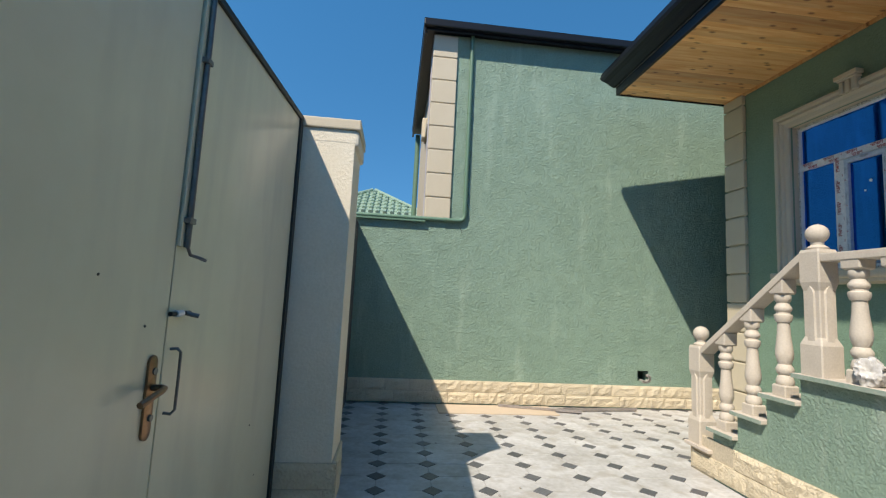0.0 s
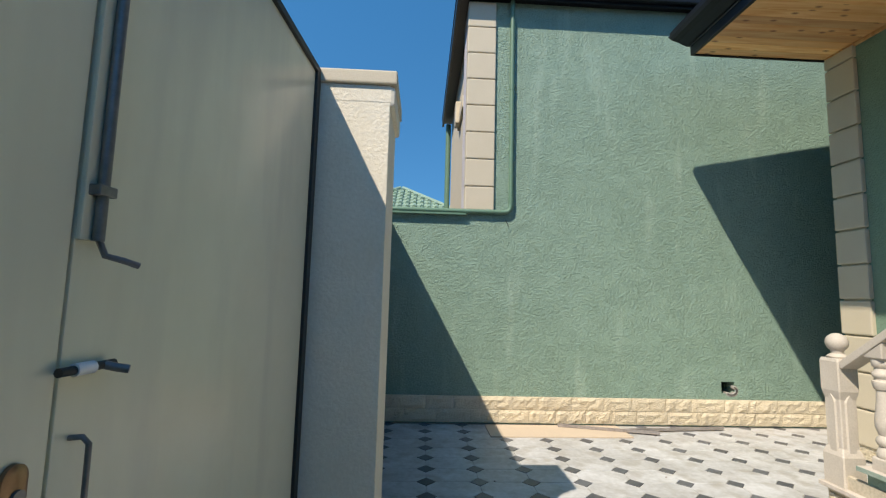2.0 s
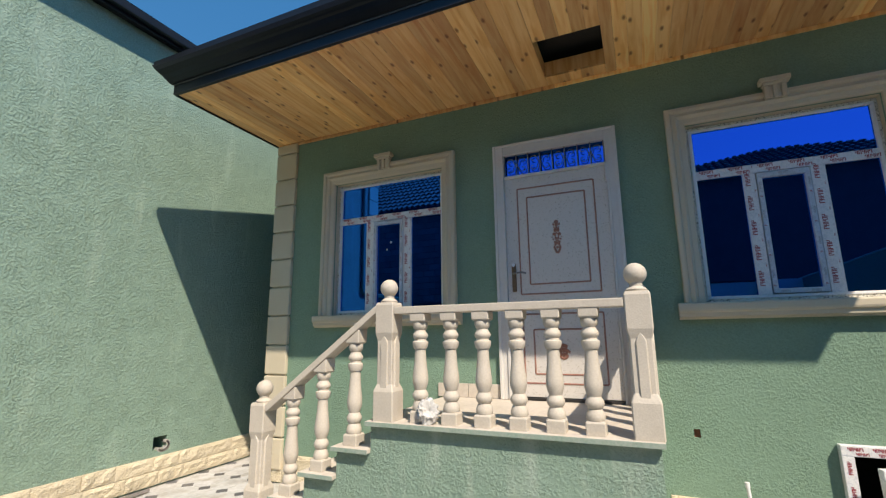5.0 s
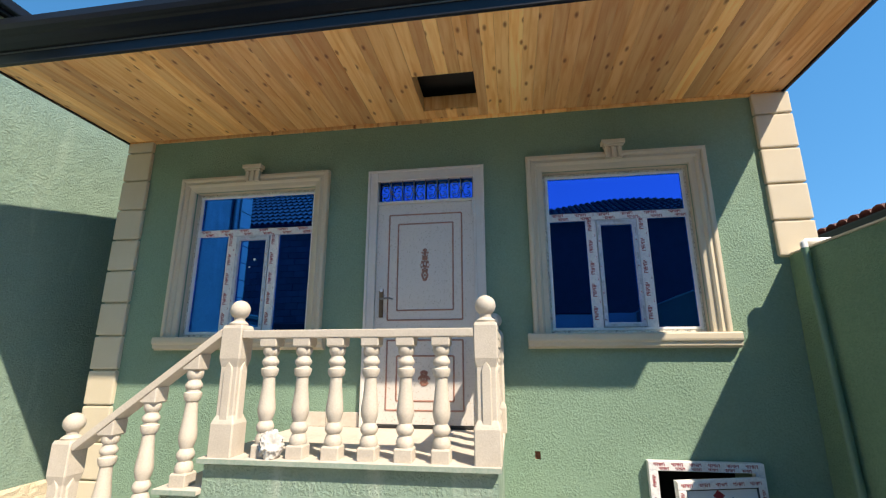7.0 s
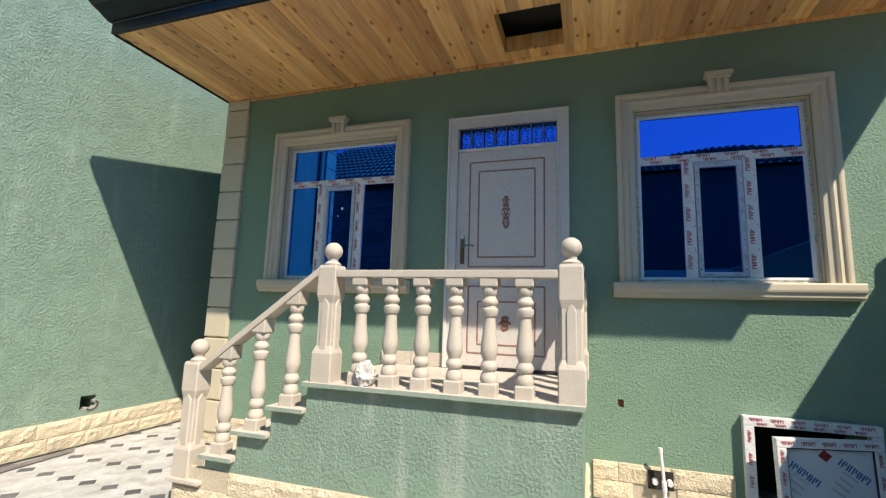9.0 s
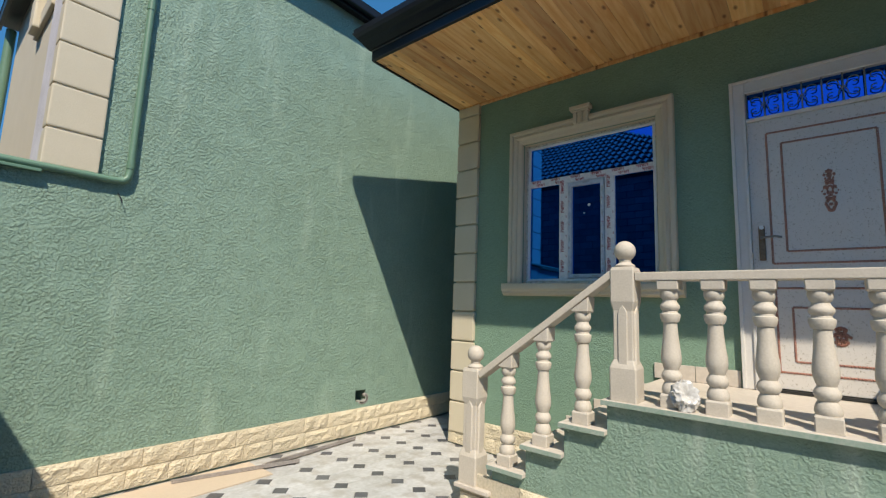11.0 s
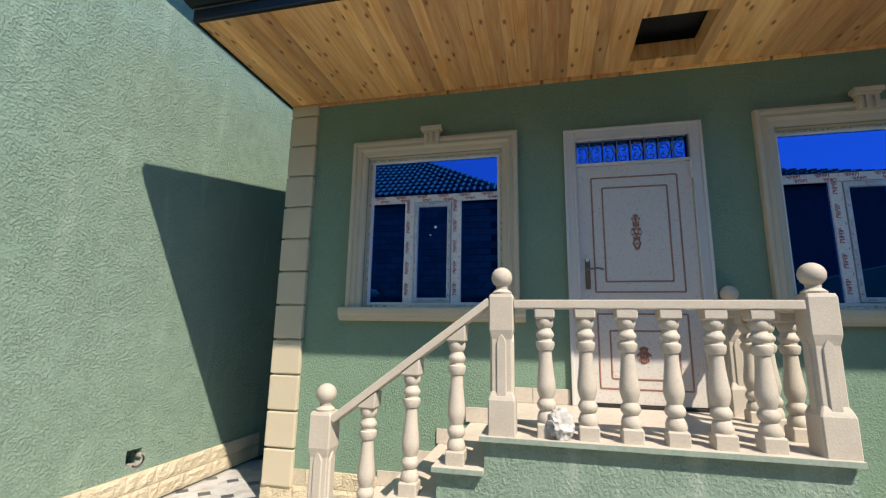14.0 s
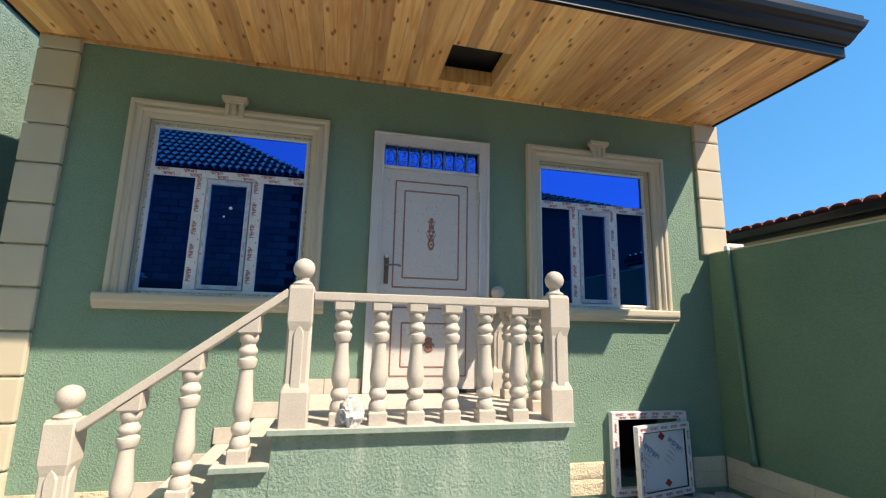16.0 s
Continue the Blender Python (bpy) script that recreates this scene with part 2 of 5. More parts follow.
def wood():
    """Knotty pine boards that run along x, one tone per board."""
    m = bpy.data.materials.new("knotty_pine")
    m.use_nodes = True
    nt = m.node_tree
    bs = nt.nodes["Principled BSDF"]
    bs.inputs["Roughness"].default_value = 0.36
    tc, geo = nt.nodes.new("ShaderNodeTexCoord"), nt.nodes.new("ShaderNodeNewGeometry")
    shift = nt.nodes.new("ShaderNodeVectorMath")
    shift.operation = "MULTIPLY_ADD"
    shift.inputs[1].default_value = (9, 7, 30)
    nt.links.new(geo.outputs["Random Per Island"], shift.inputs[0])
    nt.links.new(tc.outputs["Object"], shift.inputs[2])
    stretch = nt.nodes.new("ShaderNodeMapping")
    stretch.inputs["Scale"].default_value = (0.8, 9, 1)
    nt.links.new(shift.outputs[0], stretch.inputs["Vector"])
    grain = nt.nodes.new("ShaderNodeTexNoise")
    grain.inputs["Scale"].default_value, grain.inputs["Detail"].default_value, grain.inputs["Distortion"].default_value = 2.4, 6, 0.6
    nt.links.new(stretch.outputs[0], grain.inputs["Vector"])
    ramp = nt.nodes.new("ShaderNodeValToRGB")
    e = ramp.color_ramp.elements
    e[0].position, e[0].color = 0.32, (0.78, 0.38, 0.125, 1)
    e[1].position, e[1].color = 0.62, (0.95, 0.60, 0.27, 1)
    nt.links.new(grain.outputs["Fac"], ramp.inputs["Fac"])
    knots = nt.nodes.new("ShaderNodeTexVoronoi")
    knots.voronoi_dimensions = "2D"
    km = nt.nodes.new("ShaderNodeMapping")
    km.inputs["Scale"].default_value = (4.0, 8.8, 1)
    nt.links.new(shift.outputs[0], km.inputs["Vector"])
    nt.links.new(km.outputs[0], knots.inputs["Vector"])
    knots.inputs["Scale"].default_value = 1.0
    kr = nt.nodes.new("ShaderNodeMapRange")
    kr.inputs["From Min"].default_value, kr.inputs["From Max"].default_value = 0.05, 0.17
    kr.inputs["To Min"].default_value, kr.inputs["To Max"].default_value = 0.92, 0.0
    nt.links.new(knots.outputs["Distance"], kr.inputs["Value"])
    some, sparse = nt.nodes.new("ShaderNodeMath"), nt.nodes.new("ShaderNodeMath")
    some.operation, some.inputs[1].default_value = "GREATER_THAN", 0.60
    sparse.operation = "MULTIPLY"
    apart = nt.nodes.new("ShaderNodeSeparateColor")
    nt.links.new(knots.outputs["Color"], apart.inputs[0])
    nt.links.new(apart.outputs[0], some.inputs[0])
    nt.links.new(kr.outputs[0], sparse.inputs[0])
    nt.links.new(some.outputs[0], sparse.inputs[1])
    mix = nt.nodes.new("ShaderNodeMixRGB")
    mix.inputs["Color2"].default_value = (0.27, 0.095, 0.030, 1)
    nt.links.new(sparse.outputs[0], mix.inputs["Fac"])
    nt.links.new(ramp.outputs["Color"], mix.inputs["Color1"])
    tone = nt.nodes.new("ShaderNodeMapRange")
    tone.inputs["To Min"].default_value, tone.inputs["To Max"].default_value = 0.62, 1.16
    nt.links.new(geo.outputs["Random Per Island"], tone.inputs["Value"])
    hsv = nt.nodes.new("ShaderNodeHueSaturation")
    nt.links.new(tone.outputs[0], hsv.inputs["Value"])
    ruddy = nt.nodes.new("ShaderNodeMapRange")
    ruddy.inputs["To Min"].default_value, ruddy.inputs["To Max"].default_value = 0.490, 0.506
    nt.links.new(geo.outputs["Random Per Island"], ruddy.inputs["Value"])
    nt.links.new(ruddy.outputs[0], hsv.inputs["Hue"])
    nt.links.new(mix.outputs[0], hsv.inputs["Color"])
    nt.links.new(hsv.outputs["Color"], bs.inputs["Base Color"])
    return m


PINE = wood()


# ---- mesh helpers ----
def box(bm, x0, x1, y0, y1, z0, z1, bevel=0.0, turn=None):
    vs = [bm.verts.new((x, y, z)) for x in (x0, x1) for y in (y0, y1) for z in (z0, z1)]
    fs = [bm.faces.new([vs[i] for i in f]) for f in ((0, 1, 3, 2), (4, 6, 7, 5), (0, 4, 5, 1), (2, 3, 7, 6), (0, 2, 6, 4), (1, 5, 7, 3))]
    if bevel:
        es = list({e for f in fs for e in f.edges})
        got = bmesh.ops.bevel(bm, geom=es, offset=bevel, segments=2, affect="EDGES", profile=0.6)
        vs = list({v for f in got["faces"] for v in f.verts} | {v for v in vs if v.is_valid})
    if turn:
        bmesh.ops.transform(bm, matrix=turn, verts=[v for v in vs if v.is_valid])
    return bm


def boxed(*a, **k):
    return box(bmesh.new(), *a, **k)


def mesh_of(name, bm, mat, smooth=False):
    me = bpy.data.meshes.new(name)
    bmesh.ops.recalc_face_normals(bm, faces=bm.faces)
    bm.to_mesh(me)
    bm.free()
    me.materials.append(mat)
    if smooth:
        me.polygons.foreach_set("use_smooth", [True] * len(me.polygons))
        me.set_sharp_from_angle(angle=radians(38))
    return me


def part(name, bm, mat, parent=None, label="", smooth=False):
    ob = new(name, mesh_of(name, bm, mat, smooth))
    ob.parent = parent
    return tagged(ob, label)


def thing(name, label, category, at=(0, 0, 0), group="", kind="", rz=0.0):
    ob = new(name)
    ob.location = at
    ob.rotation_euler = (0, 0, radians(rz))
    return tagged(ob, label, category, group, kind)


def structure(name, bm, mat, label, category, smooth=False):
    return tagged(part(name, bm, mat, None, label, smooth), category=category, kind="structure")


def tube(bm, pts, r, n=10):
    pts = [Vector(p) for p in pts]
    rings, side = [], None
    for i, p in enumerate(pts):
        d = (pts[min(i + 1, len(pts) - 1)] - pts[max(i - 1, 0)]).normalized()
        if side is None:
            side = d.orthogonal().normalized()
        side = (side - d * side.dot(d)).normalized()
        up = d.cross(side)
        rings.append([bm.verts.new(p + r * (math.cos(a) * side + math.sin(a) * up)) for a in (2 * math.pi * k / n for k in range(n))])
    for a, b in zip(rings, rings[1:]):
        for k in range(n):
            bm.faces.new((a[k], a[(k + 1) % n], b[(k + 1) % n], b[k]))
    bm.faces.new(rings[0][::-1])
    bm.faces.new(rings[-1])
    return bm


def lathe(bm, prof, n=20, at=(0, 0, 0)):
    rings = [[bm.verts.new((at[0] + r * math.cos(2 * math.pi * k / n), at[1] + r * math.sin(2 * math.pi * k / n), at[2] + z)) for k in range(n)] for r, z in prof]
    for a, b in zip(rings, rings[1:]):
        for k in range(n):
            bm.faces.new((a[k], a[(k + 1) % n], b[(k + 1) % n], b[k]))
    bm.faces.new(rings[0][::-1])
    bm.faces.new(rings[-1])
    return bm


def pierced(axis, face, back, u_range, z_range, holes):
    """A wall slab between two planes of one axis, with rectangular holes (u0, u1, z0, z1) right through it."""
    us = sorted({*u_range, *[h[0] for h in holes], *[h[1] for h in holes]})
    zs = sorted({*z_range, *[h[2] for h in holes], *[h[3] for h in holes]})
    us = [u for u in us if u_range[0] <= u <= u_range[1]]
    zs = [z for z in zs if z_range[0] <= z <= z_range[1]]
    solid = {(i, j) for i in range(len(us) - 1) for j in range(len(zs) - 1)
             if not any(h[0] - 1e-6 <= us[i] and us[i + 1] <= h[1] + 1e-6 and h[2] - 1e-6 <= zs[j] and zs[j + 1] <= h[3] + 1e-6 for h in holes)}
    bm, made = bmesh.new(), {}

    def v(i, j, w):
        if (i, j, w) not in made:
            made[i, j, w] = bm.verts.new((w, us[i], zs[j]) if axis == "x" else (us[i], w, zs[j]))
        return made[i, j, w]
    for i, j in solid:
        for w in (face, back):
            bm.faces.new((v(i, j, w), v(i + 1, j, w), v(i + 1, j + 1, w), v(i, j + 1, w)))
        for di, dj, a, b in ((-1, 0, (i, j), (i, j + 1)), (1, 0, (i + 1, j), (i + 1, j + 1)), (0, -1, (i, j), (i + 1, j)), (0, 1, (i, j + 1), (i + 1, j + 1))):
            if (i + di, j + dj) not in solid:
                bm.faces.new((v(*a, face), v(*b, face), v(*b, back), v(*a, back)))
    return bm


# ---- ground and floor bed ----
structure("ground", boxed(-300, 300, -300, 300, FLOOR - 0.5, FLOOR - 0.07), EARTH, "dusty bare earth around the walled yards", "ground")
floor = structure("floor", boxed(-0.9, 5.2, -1.5, 6.5, FLOOR - 0.2, FLOOR - 0.006), GROUT, "grout bed of the tiled yard floor", "floor")

# ---- house ----
HOLES = [(3.139, 4.501, 1.77, 3.296), (-0.471, 0.841, 1.77, 3.296), (1.42, 2.54, 0.96, 3.38), (-0.62, 0.10, 0.05, 0.70), (0.985, 1.03, 0.735, 0.80)]
structure("wall_house_front", pierced("x", WALL_X, WALL_X + 0.3, (-1.38, 5.38), (FLOOR, 3.97), HOLES), STUCCO_HOUSE_SHADED,
          "sage green textured stucco front wall of the house", "house wall")
structure("wall_house_north", boxed(WALL_X + 0.3, 9, 5.08, 5.38, FLOOR, 3.97), STUCCO, "green stucco side wall along a narrow passage", "house wall")
structure("wall_house_south", boxed(WALL_X + 0.3, 9, -1.38, -1.1, FLOOR, 3.97), STUCCO, "green stucco side wall of the house", "house wall")
structure("wall_house_back", boxed(9, 9.3, -1.38, 5.38, FLOOR, 3.97), STUCCO, "green stucco back wall of the house", "house wall")
# added partition, coloured near-black so the openings look unlit
structure("wall_inside", boxed(WALL_X + 0.9, WALL_X + 1.0, -1.08, 5.06, FLOOR, 3.9), SHADE_BLACK, "added partition inside the house, painted near-black as interior shade", "inner wall")

# soffit: separate boards with a service opening
HX0, HX1, HY0, HY1 = 3.30, 3.87, 1.43, 1.975
SOF = 3.955
EAVE = 2.585      # outer face of the fascia
bm = bmesh.new()
rng = random.Random(4)
y = -1.36
while y < 5.42:
    w = 0.108
    y1 = min(y + w, 5.43)
    for cut in (HY0, HY1):
        if y < cut - 1e-6 < y1:
            y1 = cut
    spans = [(EAVE + 0.035, WALL_X - 0.002)]
    if y1 > HY0 + 1e-4 and y < HY1 - 1e-4:
        spans = [(EAVE + 0.035, HX0), (HX1, WALL_X - 0.002)]
    dz = rng.uniform(0, 0.0012)
    for a, b in spans:
        vs0 = [(y + 0.0004, SOF + 0.0025), (y + 0.0035, SOF + dz), (y1 - 0.0035, SOF + dz), (y1 - 0.0004, SOF + 0.0025), (y1 - 0.0004, SOF + 0.018), (y + 0.0004, SOF + 0.018)]
        r0 = [bm.verts.new((a, p, q)) for p, q in vs0]
        r1 = [bm.verts.new((b, p, q)) for p, q in vs0]
        for k in range(6):
            bm.faces.new((r0[k], r0[(k + 1) % 6], r1[(k + 1) % 6], r1[k]))
        bm.faces.new(r0[::-1])
        bm.faces.new(r1)
    y = y1
structure("ceiling_eave_soffit", bm, PINE, "varnished knotty pine boards under the deep eave", "soffit")
bm = bmesh.new()
y = -1.36
while y < 5.42:
    y1 = min(y + rng.uniform(1.3, 2.0), 5.42)
    box(bm, WALL_X - 0.022, WALL_X - 0.001, y, y1 - 0.002, SOF - 0.032 - rng.uniform(0, 0.006), SOF - 0.001, 0.003)
    y = y1
structure("trim_soffit", bm, PINE, "narrow pine cover strip between soffit and wall", "trim")
bm = boxed(HX0, HX1, HY1 + 0.001, HY1 + 0.04, SOF + 0.02, SOF + 0.16)
box(bm, HX0, HX1, HY0 - 0.04, HY0 - 0.001, SOF + 0.02, SOF + 0.16)
box(bm, HX1 + 0.001, HX1 + 0.04, HY0, HY1, SOF + 0.02, SOF + 0.16)
box(bm, HX0 - 0.04, HX0 - 0.001, HY0, HY1, SOF + 0.02, SOF + 0.16)
structure("trim_soffit_opening", bm, PINE, "rough timber lining around the open soffit hatch", "trim")
# panel over the hatch, with the shade under the roof in its colour
structure("wall_eave_shade", boxed(2.6, 4.3, -1.3, 5.35, SOF + 0.30, SOF + 0.31), SHADE_BLACK, "panel above the soffit, painted near-black as shade under the roof", "roof lining")

roof = thing("house_roof", "dark coated sheet metal roof with gutter over pine eave", "roof", (2.5, 2.0, 4.2), kind="structure")


def local(bm, ob):
    bmesh.ops.translate(bm, verts=bm.verts, vec=-Vector(ob.location))
    return bm


part("fascia", local(boxed(EAVE, EAVE + 0.032, -1.385, 5.435, 3.935, 4.16, 0.004), roof), BLACK, roof)
part("fascia", local(boxed(EAVE + 0.034, 4.6, 5.432, 5.448, 3.94, 4.15, 0.003), roof), BLACK, roof)
part("fascia", local(boxed(EAVE + 0.034, 4.6, -1.386, -1.364, 3.94, 4.15, 0.003), roof), BLACK, roof)
part("drip_strip", local(boxed(EAVE - 0.012, EAVE - 0.001, -1.385, 5.435, 4.030, 4.038, 0.001), roof), STEEL, roof, "thin bare metal strip under the gutter")


def gutter_section(e):
    """Outline of the box gutter in x and z, from the fascia out to the lip and back."""
    return [(e - 0.002, 4.042), (e - 0.030, 4.045), (e - 0.060, 4.085), (e - 0.078, 4.125), (e - 0.095, 4.138), (e - 0.103, 4.150), (e - 0.120, 4.165), (e - 0.132, 4.205),
            (e - 0.132, 4.232), (e - 0.122, 4.238), (e - 0.112, 4.205), (e - 0.075, 4.165), (e - 0.045, 4.12), (e - 0.002, 4.11)]


prof = gutter_section(EAVE)
bm = bmesh.new()
r0, r1 = [[bm.verts.new((x, yy, z)) for x, z in prof] for yy in (-1.40, 5.45)]
for k in range(len(prof)):
    bm.faces.new((r0[k], r0[(k + 1) % len(prof)], r1[(k + 1) % len(prof)], r1[k]))
bm.faces.new(r0[::-1])
bm.faces.new(r1)
part("gutter", local(bm, roof), BLACK, roof)
for s0, s1 in ((-1.40, -1.51), (5.45, 5.61)):
    # flared end piece of the gutter: the lip runs on past the fascia
    bm = bmesh.new()
    fan = gutter_section(EAVE)[:9]
    inner = [bm.verts.new((x, s0 + (s1 - s0) * 0.001, z)) for x, z in fan]
    outer = [bm.verts.new((x, s0 + (s1 - s0) * (0.02 + 0.98 * (z - 4.042) / 0.19), z)) for x, z in fan]
    back = [bm.verts.new((EAVE - 0.003, s0, 4.232)), bm.verts.new((EAVE - 0.003, s1, 4.232))]
    for k in range(len(fan) - 1):
        bm.faces.new((inner[k], inner[k + 1], outer[k + 1], outer[k]))
    bm.faces.new([*inner, back[0]])
    bm.faces.new([*outer, back[1]][::-1])
    bm.faces.new((inner[-1], back[0], back[1], outer[-1]))
    bm.faces.new((inner[0], outer[0], back[1], back[0]))
    part("gutter_end", local(bm, roof), BLACK, roof)


def roof_slope(x0, z0, x1, z1):
    bm = bmesh.new()
    vs = [bm.verts.new((x, yy, z + up)) for up in (0, 0.04) for x, z, yy in ((x0, z0, -1.48), (x0, z0, 5.61), (x1, z1, 5.61), (x1, z1, -1.48))]
    for f in ((0, 1, 2, 3), (7, 6, 5, 4), (0, 4, 5, 1), (1, 5, 6, 2), (2, 6, 7, 3), (3, 7, 4, 0)):
        bm.faces.new([vs[k] for k in f])
    return bm


part("roof_sheet", local(roof_slope(EAVE - 0.115, 4.240, 6.6, 5.05), roof), BLACK, roof)
part("roof_sheet", local(roof_slope(10, 4.2, 6.6, 5.05), roof), BLACK, roof)


# quoins: separate bevelled blocks
def quoin(name, y0, y1, x0, x1, z0, top, first, pitch, label):
    q = thing(name, label, "quoin", ((x0 + x1) / 2, (y0 + y1) / 2, z0), kind="structure")
    z, low = first, z0
    while low < top - 0.02:
        up = min(z, top)
        bm = bmesh.new()
        box(bm, x0, x1, y0, y1, low + 0.008, up - 0.008, 0.014)
        part("quoin_block", local(bm, q), CREAM, q)
        low, z = up, up + pitch
    bm = boxed(x0 + 0.028, x1 - 0.01, y0 + 0.022, y1 - 0.022, z0, top)
    part("backing", local(bm, q), CREAM, q)
    return q


quoin("quoin_house_north", 5.10, 5.41, 4.0, 4.34, 0.10, 3.945, 0.44, 0.337, "cream rendered quoin blocks at the house corner")
quoin("quoin_house_south", -1.405, -1.085, 4.0, 4.34, 2.39, 3.945, 2.71, 0.337, "cream rendered quoin blocks above the side wall")


# ---- rock-faced base stones ----
def rock_mesh(seed, ln, ht, dp=0.05):
    r = random.Random(seed)
    bm = bmesh.new()
    nx, nz = 8, 4
    off = Vector((seed * 3.7, 0, 0))
    g = [[None] * (nz + 1) for _ in range(nx + 1)]
    for i in range(nx + 1):
        for j in range(nz + 1):
            u, v = i / nx, j / nz
            edge = i in (0, nx) or j in (0, nz)
            d = 0.012 if edge else 0.014 + 0.014 * (0.5 + noise.noise(off + Vector((u * 3.2, v * 1.6, 0)))) + 0.007 * noise.noise(off + Vector((u * 9, v * 6, 4)))
            g[i][j] = bm.verts.new((u * ln + (0 if i in (0, nx) else r.uniform(-.006, .006)), -d, v * ht + (0 if j in (0, nz) else r.uniform(-.005, .005))))
    for i in range(nx):
        for j in range(nz):
            bm.faces.new((g[i][j], g[i + 1][j], g[i + 1][j + 1], g[i][j + 1]))
    rim = [g[i][0] for i in range(nx + 1)] + [g[nx][j] for j in range(1, nz + 1)] + [g[i][nz] for i in range(nx - 1, -1, -1)] + [g[0][j] for j in range(nz - 1, 0, -1)]
    back = [bm.verts.new((v.co.x, 0.012, v.co.z)) for v in rim]
    for k in range(len(rim)):
        bm.faces.new((rim[k], back[k], back[(k + 1) % len(rim)], rim[(k + 1) % len(rim)]))
    return mesh_of("base_stone", bm, ROCK)


ROCKS = [rock_mesh(s, 0.355, 0.138) for s in range(8)]
STONES = []


def base_course(name, length, m, rows, z0, label, seed, skip=()):
    """Rows of split stone along local x, with their faces to local -y."""
    r = random.Random(seed)
    holder = thing(name, label, "stone base", kind="structure")
    holder.matrix_world = m
    bed = part("mortar_bed", boxed(0, length, -0.004, 0.03, z0, z0 + rows * 0.146), JOINT, holder)
    STONES.append((holder, length, rows, z0, r, skip))
    return holder


# ---- north wall with the neighbour's house ----
structure("wall_north", pierced("y", NORTH_Y, NORTH_Y + 0.28, (-0.9, 9.0), (FLOOR, 5.05), [(-0.9, 0.37, 2.36, 5.05), (3.40, 3.56, 0.335, 0.475)]), STUCCO,
          "sage green textured stucco wall, low at one end", "stucco wall")
# panel closing the hole; the depth's shade is its near-black colour
structure("wall_north_backing", boxed(3.2, 3.8, NORTH_Y + 0.29, NORTH_Y + 0.33, 0.1, 0.8), SHADE_BLACK, "panel behind the wall opening, painted near-black as cavity shade", "cavity")
bm = bmesh.new()
for k in range(26):
    a = 2 * math.pi * k / 26
    cx, cz = 3.52 + 0.065 * math.cos(a), 0.37 + 0.05 * math.sin(a)
    if cx > 3.555 or cz < 0.338:
        box(bm, cx - 0.018, cx + 0.018, NORTH_Y - 0.003, NORTH_Y + 0.05, cz - 0.016, cz + 0.016, 0.005)
structure("trim_wall_hole", bm, CEMENT, "broken cement rim of a small hole in the wall", "cement patch")
base_course("base_course_north", 5.9, pose(-0.6, NORTH_Y, 0), 2, FLOOR + 0.012, "cream split-stone base along the green wall", 3)

nb = thing("neighbour_house", "green stucco neighbour house with cream quoins and dark eaves", "house", (0.5, NORTH_Y + 3, 2.4))
part("wall", local(boxed(0.40, 0.66, NORTH_Y + 0.285, 10.2, 1.0, 5.05), nb), CREAM, nb)
part("back_wall", local(boxed(0.67, 9.0, 8.9, 9.2, 0, 5.05), nb), STUCCO, nb)
low = 2.40
for k in range(8):
    up = 2.69 + 0.334 * k
    part("quoin_block", local(boxed(0.345, 0.69, NORTH_Y - 0.035, NORTH_Y + 0.12, low + 0.006, min(up, 5.03) - 0.006, 0.012), nb), CREAM, nb)
    low = up
part("quoin_backing", local(boxed(0.36, 0.675, NORTH_Y - 0.018, NORTH_Y + 0.11, 2.39, 5.03), nb), CREAM, nb)
part("soffit", local(boxed(0.242, 9.3, NORTH_Y - 0.098, 10.4, 5.055, 5.085), nb), BLACK, nb)
part("fascia", local(boxed(0.22, 9.3, NORTH_Y - 0.125, NORTH_Y - 0.10, 5.02, 5.14, 0.003), nb), BLACK, nb)
part("gutter", local(boxed(0.19, 9.3, NORTH_Y - 0.20, NORTH_Y - 0.128, 5.05, 5.15, 0.015), nb), BLACK, nb)
part("fascia", local(boxed(0.20, 0.24, NORTH_Y - 0.10, 10.4, 4.98, 5.18, 0.003), nb), BLACK, nb)
bm = bmesh.new()
vs = [bm.verts.new(p) for p in ((0.19, NORTH_Y - 0.2, 5.15), (9.3, NORTH_Y - 0.2, 5.15), (9.3, 10.5, 5.15), (0.19, 10.5, 5.15), (2.2, 7.8, 5.9), (6.5, 7.8, 5.9))]
for f in ((0, 1, 5, 4), (1, 2, 5), (2, 3, 4, 5), (3, 0, 4), (3, 2, 1, 0)):
    bm.faces.new([vs[k] for k in f])
part("roof", local(bm, nb), BLACK, nb)
part("window_trim", local(boxed(0.350, 0.42, NORTH_Y + 0.124, 6.88, 2.38, 5.04, 0.006), nb), DARK_RENDER_LIGHT, nb)
part("window_trim", local(boxed(0.36, 0.40, 7.2, 8.15, 4.05, 4.22, 0.015), nb), CREAM, nb)
part("corner_pipe", local(tube(bmesh.new(), [(0.33, 10.25, 2.0), (0.33, 10.25, 4.97)], 0.055, 12), nb), PIPE_GREEN, nb, "green drain pipe at the far corner", smooth=True)
part("keystone", local(boxed(0.31, 0.40, 7.8, 8.05, 4.05, 4.40, 0.02), nb), CREAM, nb)

